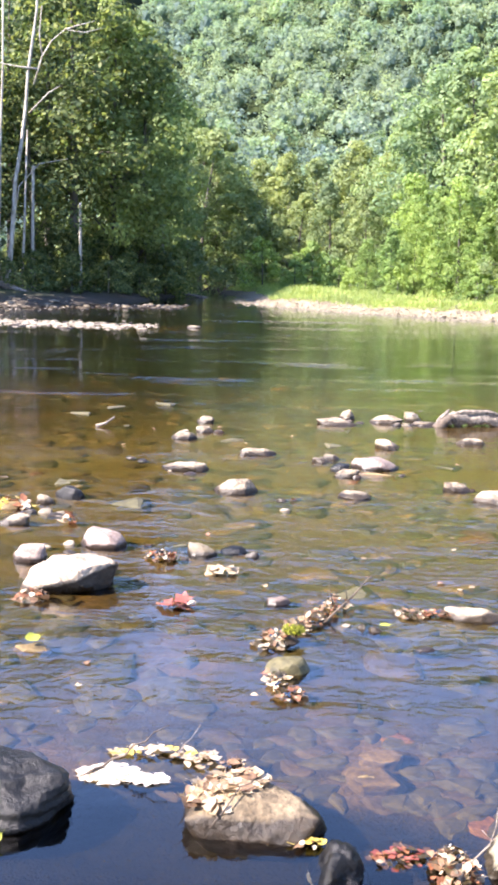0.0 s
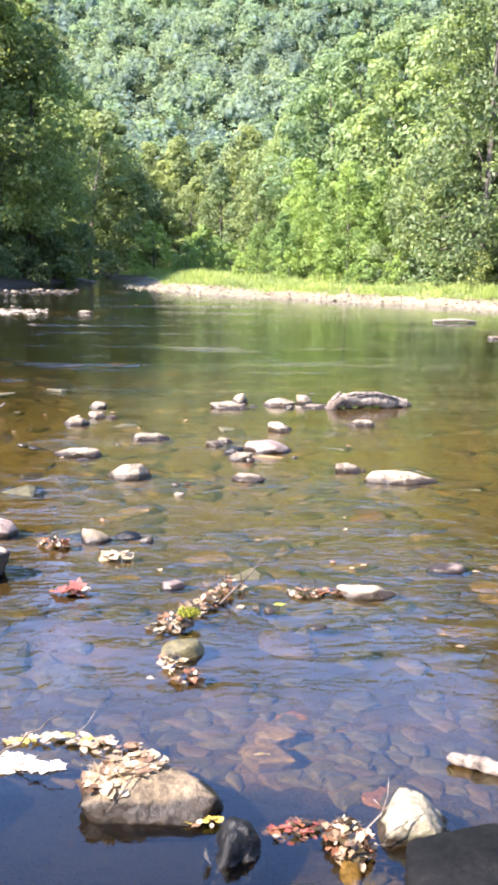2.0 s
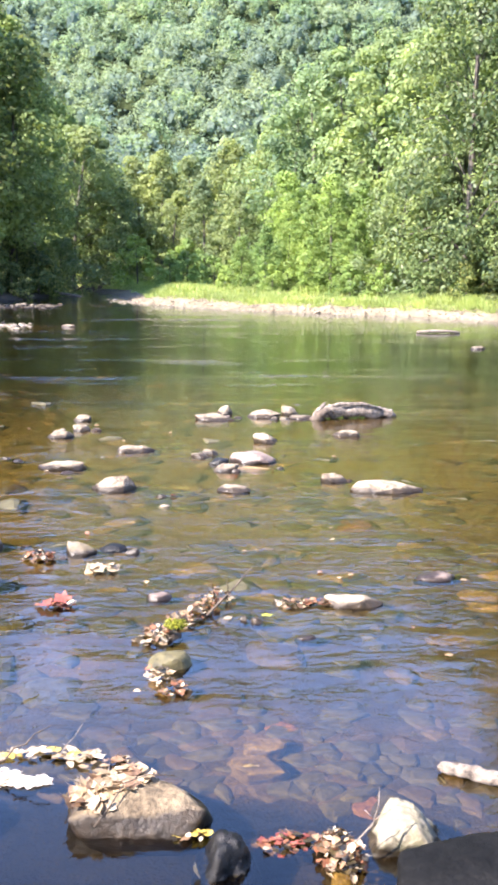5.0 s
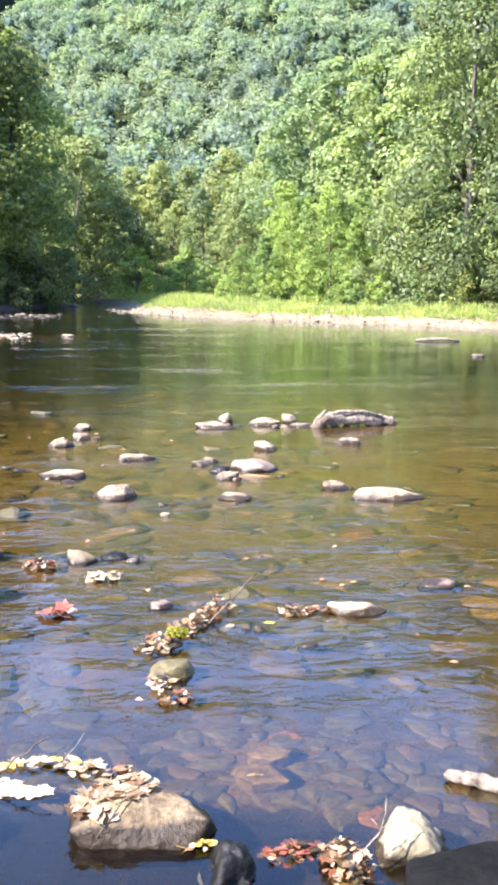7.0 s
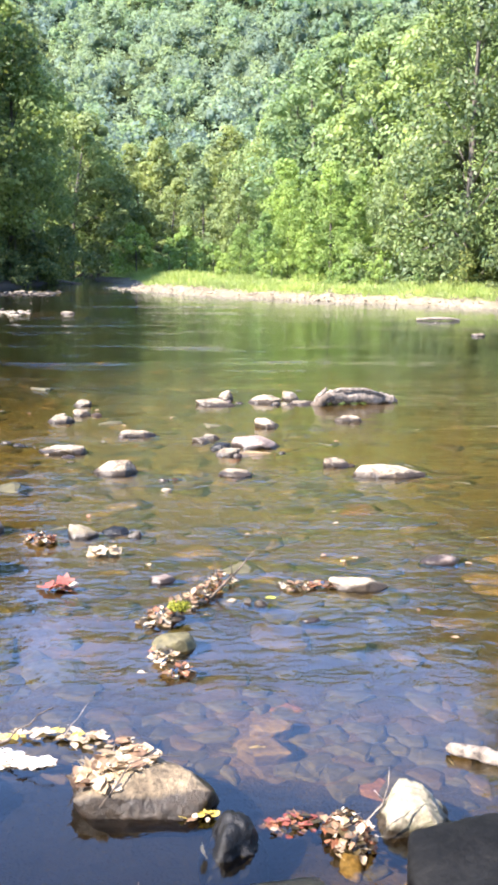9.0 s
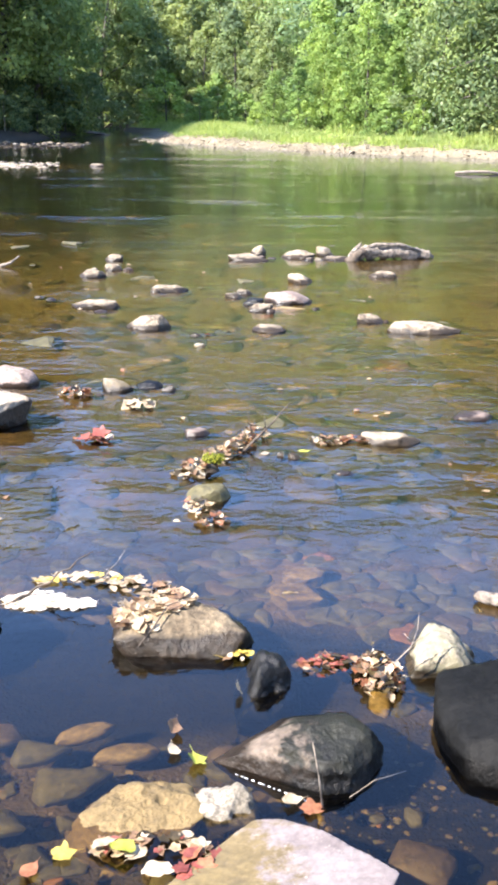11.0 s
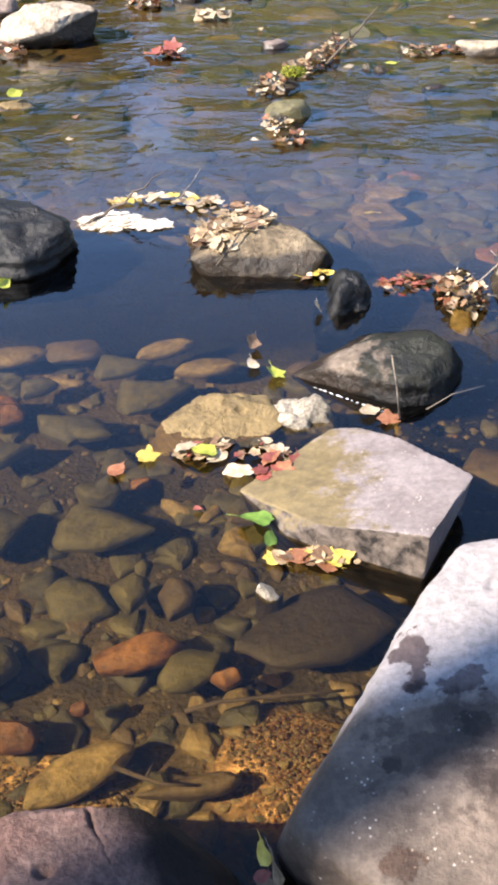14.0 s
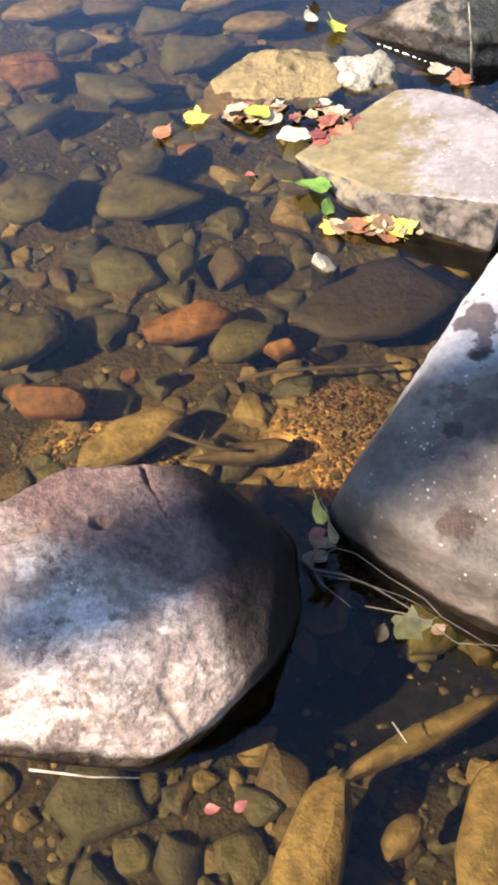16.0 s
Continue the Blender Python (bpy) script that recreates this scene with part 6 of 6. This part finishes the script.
grove_1 = [
    # trees left of x -14 are unseen, sized to shape the bank's light
    ("dark_a", -12.0, 40, 11), ("dark_b", -11.1, 43, 13.5), ("dark_a", -10.0, 45, 13.6), ("dark_b", -8.3, 42, 12.6), ("mid_a", -7.0, 43.5, 12.0),
    ("mid_a", -6.1, 45, 10.8), ("mid_a", -5.9, 48, 9.4), ("olive_a", -4.4, 55, 8.3), ("dark_b", -14.2, 39.5, 10.5), ("plain_a", -18.5, 36, 10), ("dark_a", -9.6, 40.5, 8.8),
    ("mid_a", -7.6, 50, 13.0), ("plain_a", -20.5, 30, 7), ("plain_a", -23, 22, 8), ("olive_b", -3.0, 62, 7.2), ("olive_a", -1.1, 66, 7.4), ("olive_b", -2.3, 58, 6.0),
    ("olive_a", -1.0, 62, 7.5), ("olive_b", 0.2, 60, 7.7), ("olive_a", 1.7, 60, 7.3), ("olive_b", 3.0, 58, 7.5), ("olive_a", 4.4, 56, 7.9), ("olive_b", 5.4, 54, 7.4),
    ("olive_b", 2.2, 52, 5.6), ("olive_a", 0.6, 53, 5.0), ("olive_b", 3.6, 48, 5.0), ("fresh_a", 5.2, 51, 8.2), ("fresh_b", 6.0, 48, 9.2),
]
grove_2 = [
    ("olive_b", -4.6, 58.5, 8.8), ("fresh_b", -5.5, 60, 10.2), ("fresh_a", -3.7, 58, 7.6), ("fresh_b", -2.8, 58.5, 6.8), ("sycamore", 9.9, 33.6, 12.5), ("sycamore", 13.4, 33.0, 13.0), ("fresh_a", 6.8, 46, 10.0), ("fresh_b", 7.8, 44, 10.5), ("fresh_a", 8.6, 42, 10.6), ("fresh_b", 9.6, 40.5, 10.6), ("fresh_a", 10.6, 38.5, 10.3),
    ("fresh_b", 11.6, 37, 10.5), ("fresh_a", 12.7, 36, 10.6), ("fresh_b", 14, 34, 10.4), ("plain_a", 15.5, 31, 11), ("plain_a", 17.5, 27, 11), ("plain_a", 20, 22, 11),
    ("plain_a", 22, 15, 11), ("fresh_c", -9.5, -7.5, 8.5), ("plain_a", 5, -9, 9.0), ("plain_a", -4, -14, 12), ("plain_a", 12, -12, 10), ("plain_a", -14, -10, 12),
    ("young_a", 4.0, 40, 3.0), ("young_b", 4.9, 40.2, 3.9), ("young_a", 5.6, 39, 4.5), ("young_b", 6.2, 38, 4.8), ("young_a", 6.9, 37, 3.5), ("young_b", 3.2, 41.5, 2.6),
    ("young_a", 7.4, 38.5, 4.6), ("young_b", 5.2, 42, 5.2), ("olive_a", 8.2, 36, 5.3), ("fresh_a", 9.1, 35.4, 6.0), ("olive_b", 10.0, 34.4, 5.5),
]
grove_3 = [
    ("fresh_b", 10.8, 33.4, 5.6), ("olive_a", 11.4, 32, 3.6), ("olive_b", 14, 28.5, 5.0), ("bush_a", -5.0, 45, 1.8), ("bush_a", -5.8, 44.5, 2.4),
    ("bush_c", -4.9, 47.5, 2.2), ("bush_a", -6.4, 46, 2.8), ("bush_c", -4.6, 50.5, 2.6), ("bush_c", -3.2, 57, 2.6), ("bush_a", -9.0, 38, 1.8), ("bush_a", -7.8, 39, 1.7),
    ("bush_a", -6.6, 40, 1.5), ("bush_a", -5.7, 42, 1.4), ("bush_a", -10.2, 36.5, 1.9), ("bush_a", -8.4, 41, 2.6), ("bush_a", -6.9, 43, 2.6), ("bush_a", -8, 52, 3.2),
    # dark bushes near x 10 stand in for shade under the sycamore
    ("bush_a", -10, 53, 3.4), ("bush_a", -12, 52, 3.6), ("bush_a", -9, 48, 3.0), ("bush_a", -11.5, 47.5, 3.0), ("bush_a", -10.4, 43, 2.4), ("bush_a", 9.6, 32.4, 1.7), ("bush_a", 10.6, 31.4, 2.0), ("bush_a", 9.0, 33.4, 1.4),
    ("bush_b", 6.6, 36.2, 1.5), ("bush_b", 5.2, 37.6, 1.4), ("bush_b", 4.2, 39, 1.5), ("bush_b", -1.0, 50, 2.7), ("bush_b", 1.3, 48, 2.0),
]
grove_4 = [
    ("bush_b", 2.4, 46, 1.8), ("bush_b", 0.5, 47, 1.7), ("bush_b", 7.6, 35.2, 1.6), ("bush_b", 8.8, 34, 1.3), ("bush_b", 3.0, 43, 1.7), ("bush_b", 1.4, 51, 2.6),
    # added out of view: plain trees shade the bank, the sycamore darkens reflections
    ("plain_a", -13.9, 34.5, 12.0), ("plain_a", -17.0, 33, 10.0), ("plain_a", -12.8, 35.6, 7.5), ("sycamore", 15.3, 36, 20.0),
]
plant(KINDS, grove_1 + grove_2 + grove_3 + grove_4, 4)

# bare pale stems on the shaded bank
def stem(points, r0, r1, label, limbs=()):
    n = len(points)
    bits = [tube(points, [r0 + (r1 - r0) * i / (n - 1) for i in range(n)], 8)]
    for limb in limbs:
        bits.append(tube(limb, [0.035 - 0.025 * i / (len(limb) - 1) for i in range(len(limb))], 5))
    v, f = joined(bits)
    o = Vector(points[0])
    ob = mesh_object("bare_trunk", [q - o for q in v], f, WHITEBARK)
    ob.location = o
    return tagged(ob, label, "tree trunk", "bare pale trunks")


stem([(-9.9, 37.6, 0.2), (-9.72, 37.6, 1.6), (-9.58, 37.6, 3.0), (-9.5, 37.6, 4.2), (-9.27, 37.6, 5.4), (-9.12, 37.7, 6.7), (-9.02, 37.7, 7.9), (-8.72, 37.8, 9.9), (-8.6, 37.9, 12.5)], 0.1, 0.035, "leaning pale birch trunk with bare crooked limbs",
     [[(-8.81, 37.65, 7.46), (-8.51, 37.65, 8.4), (-8.17, 37.65, 8.92), (-7.72, 37.65, 9.28), (-7.04, 37.65, 9.2), (-6.41, 37.65, 9.35)], [(-7.72, 37.65, 9.28), (-7.33, 37.65, 9.41), (-6.68, 37.65, 9.57)], [(-8.69, 37.65, 7.98), (-9.39, 37.65, 8.05), (-9.98, 37.65, 8.15), (-10.57, 37.65, 8.36)], [(-8.98, 37.65, 6.51), (-8.32, 37.65, 7.18), (-7.83, 37.65, 7.47)], [(-9.69, 37.65, 2.25), (-9.38, 37.65, 4.02), (-8.65, 37.65, 4.8), (-7.65, 37.65, 4.98)], [(-8.51, 37.65, 8.4), (-8.6, 37.65, 9.13), (-8.51, 37.65, 10.05)]])
stem([(-9.1, 38.4, 0.2), (-9.1, 38.4, 2.2), (-9.05, 38.4, 4.8)], 0.07, 0.05, "straight pale birch trunk on the shaded bank")
stem([(-10.1, 37.8, 0.2), (-10.2, 37.8, 2.0), (-10.12, 37.8, 3.5), (-10.06, 37.8, 5.6), (-9.93, 37.8, 8.0), (-9.85, 37.8, 12)], 0.07, 0.03, "thin pale birch trunk on the shaded bank")
stem([(-9.5, 38.2, 0.2), (-9.35, 38.2, 2.5), (-9.2, 38.2, 6.0)], 0.06, 0.03, "thin pale birch trunk on the shaded bank")
# an unseen dead tree added on the near bank; its crooked limb shades the boulders
dead = tagged(new("dead_tree"), "unseen bare tree added so its crooked limb shades the boulders", "tree")
dead.location = (-5.0, -5.5, 0.2)
for name, points, radii in (("trunk", [(-5.0, -5.5, 0.2), (-5.05, -5.5, 4.0), (-4.98, -5.51, 7.4), (-5.1, -5.6, 10.5)], [0.2, 0.16, 0.13, 0.05]),
                            ("limb", [(-4.98, -5.51, 7.4), (-5.46, -4.08, 8.2), (-6.0, -2.66, 8.6), (-6.62, -2.72, 8.5), (-6.93, -2.89, 8.4), (-7.13, -3.03, 8.25), (-7.21, -3.08, 8.2)], [0.13, 0.12, 0.115, 0.11, 0.105, 0.09, 0.035])):
    v, f = tube(points, radii, 9)
    mesh_object(name, [q - dead.location for q in v], f, WHITEBARK, dead)
stem([(-7.6, 39.6, 0.2), (-7.6, 39.6, 3.6)], 0.07, 0.05, "grey bare trunk on the shaded bank")
stem([(-5.4, 47.6, 0.2), (-5.45, 47.6, 2.4), (-5.45, 47.6, 4.4)], 0.09, 0.06, "slim white trunk at the river bend")
stem([(-4.2, 57, 0.3), (-4.3, 57, 1.6), (-4.5, 57, 3.0)], 0.05, 0.03, "leaning pale trunk at the river bend")
stem([(-3.2, 57.5, 0.3), (-3.2, 57.5, 2.6)], 0.05, 0.03, "slim pale trunk at the river bend")
v, f = tube([(-10.6, 37.2, 0.75), (-9.4, 36.6, 0.5), (-8.2, 35.9, 0.15)], [0.14, 0.12, 0.07], 8)
ob = mesh_object("driftwood_log", [q - Vector((-9.4, 36.6, 0.3)) for q in v], f, WOOD)
ob.location = (-9.4, 36.6, 0.3)
tagged(ob, "grey fallen trunk slanting down the bank", "log")
v, f = tube([(-4.9, 46.6, 0.22), (-4.2, 46.4, 0.1), (-3.6, 46.3, 0.03), (-3.1, 46.2, -0.05)], [0.07, 0.06, 0.045, 0.03], 8)
ob = mesh_object("driftwood_log", [q - Vector((-3.8, 46.2, 0.3)) for q in v], f, WOOD)
ob.location = (-3.8, 46.2, 0.3)
tagged(ob, "bleached fallen trunk at the river bend", "log")

# ---- grass of the sunny bank ----
rng = np.random.default_rng(12)
m, per = 2400, 34
ty = rng.uniform(26, 54, m)
off = np.abs(rng.normal(0, 1.9, m)) + 0.55 + 0.5 * rng.random(m)
tx = np.interp(ty, [q[0] for q in RIGHT], [q[1] for q in RIGHT]) + off
th = rng.uniform(0.05, 0.26, m) * np.minimum(1.0, 0.25 + off * 0.45) * np.array([0.85 + 1.0 * noise.noise(Vector((a * 0.6, b * 0.6, 0))) for a, b in zip(tx, ty)])
tz = np.array([height(a, b) for a, b in zip(tx, ty)])
n = m * per
ang = rng.uniform(0, 6.28, n)
rad = rng.random(n) * 0.22
lean = rng.uniform(0.1, 0.8, n)
tall = np.repeat(th, per) * rng.uniform(0.5, 1.3, n)
p = np.stack([np.repeat(tx, per) + np.cos(ang) * rad, np.repeat(ty, per) + np.sin(ang) * rad, np.repeat(tz, per) - 0.02], 1)
wd = rng.uniform(0.008, 0.018, n)
turn = rng.uniform(0, 6.28, n)
u = np.stack([np.cos(turn) * wd, np.sin(turn) * wd, np.zeros(n)], 1)
tip = p + np.stack([np.cos(ang) * lean * tall, np.sin(ang) * lean * tall, tall], 1)
tagged(quads_object("bank_grass", np.stack([p - u, p + u, tip + u * 0.3, tip - u * 0.3], 1), GRASS), "tall bright yellow-green grass on the sunny bank", "grass", kind="stuff")

# ---- wooded hillside ----
def hill_crown(rng, x, y, z, wide, deep, count, size):
    """Three-cornered leaf sprays over the billows of one broad crown, on its upper side."""
    n = 22
    c = rng.normal(size=(n, 3))
    c[:, 2] = np.abs(c[:, 2]) * 1.1 - 0.55
    c /= np.linalg.norm(c, axis=1)[:, None]
    rows = np.zeros((n + 3, 6))
    rows[:n, :3] = np.array([x, y, z]) + c * np.array([wide, wide, deep]) * rng.uniform(0.22, 0.37, (n, 1))
    rows[:n, 3:] = wide * rng.uniform(0.07, 0.15, (n, 1)) * np.array([1, 1, 0.9])
    rows[n:, :3] = (x, y, z)
    rows[n:, 3:] = np.array([wide, wide, deep]) * 0.34
    d, f = ball(1)
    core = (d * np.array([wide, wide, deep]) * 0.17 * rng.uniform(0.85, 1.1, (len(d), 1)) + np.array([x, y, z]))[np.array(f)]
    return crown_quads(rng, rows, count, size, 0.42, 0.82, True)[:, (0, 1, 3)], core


rng = np.random.default_rng(21)
sorts = [[], [], []]
y = 64.0
while y < 345:
    hill = y > 135
    gap = (4.2 if hill else 6.5) * (1.0 if y < 290 else 1.3)
    for x in np.arange(-0.5 * y - 10, 0.6 * y + 10, gap):
        px, py = x + rng.normal() * gap * 0.28, y + rng.normal() * gap * 0.28
        if px > along(LEFT, py) - 1 and px < along(RIGHT, py) + 1:
            continue
        z = height(px, py)
        tall, wide = rng.uniform(5, 11), gap * rng.choice((1.1, 1.3, 1.6, 1.9)) * rng.uniform(0.85, 1.15)
        deep = wide * rng.uniform(1.0, 1.6)
        dense = -0.16 * py - 5 < px < 0.3 * py + 4
        pick = noise.noise(Vector((px * 0.03, py * 0.03, 1.0))) * 0.5 + rng.normal() * 0.3
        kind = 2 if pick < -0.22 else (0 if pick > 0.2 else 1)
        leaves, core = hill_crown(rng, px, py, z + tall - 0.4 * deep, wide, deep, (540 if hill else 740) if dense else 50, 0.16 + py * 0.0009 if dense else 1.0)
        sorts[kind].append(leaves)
        # cores take the dark leaf colour to paint shade into crown gaps
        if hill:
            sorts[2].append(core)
    y += gap * 0.92

for mat, bunch, words in zip((HILL_LIGHT_HAZED, LEAF_HILL_HAZED, HILL_DARK_HAZED), sorts, ("sunlit yellow-green", "mid green", "darker haze-tinted green")):
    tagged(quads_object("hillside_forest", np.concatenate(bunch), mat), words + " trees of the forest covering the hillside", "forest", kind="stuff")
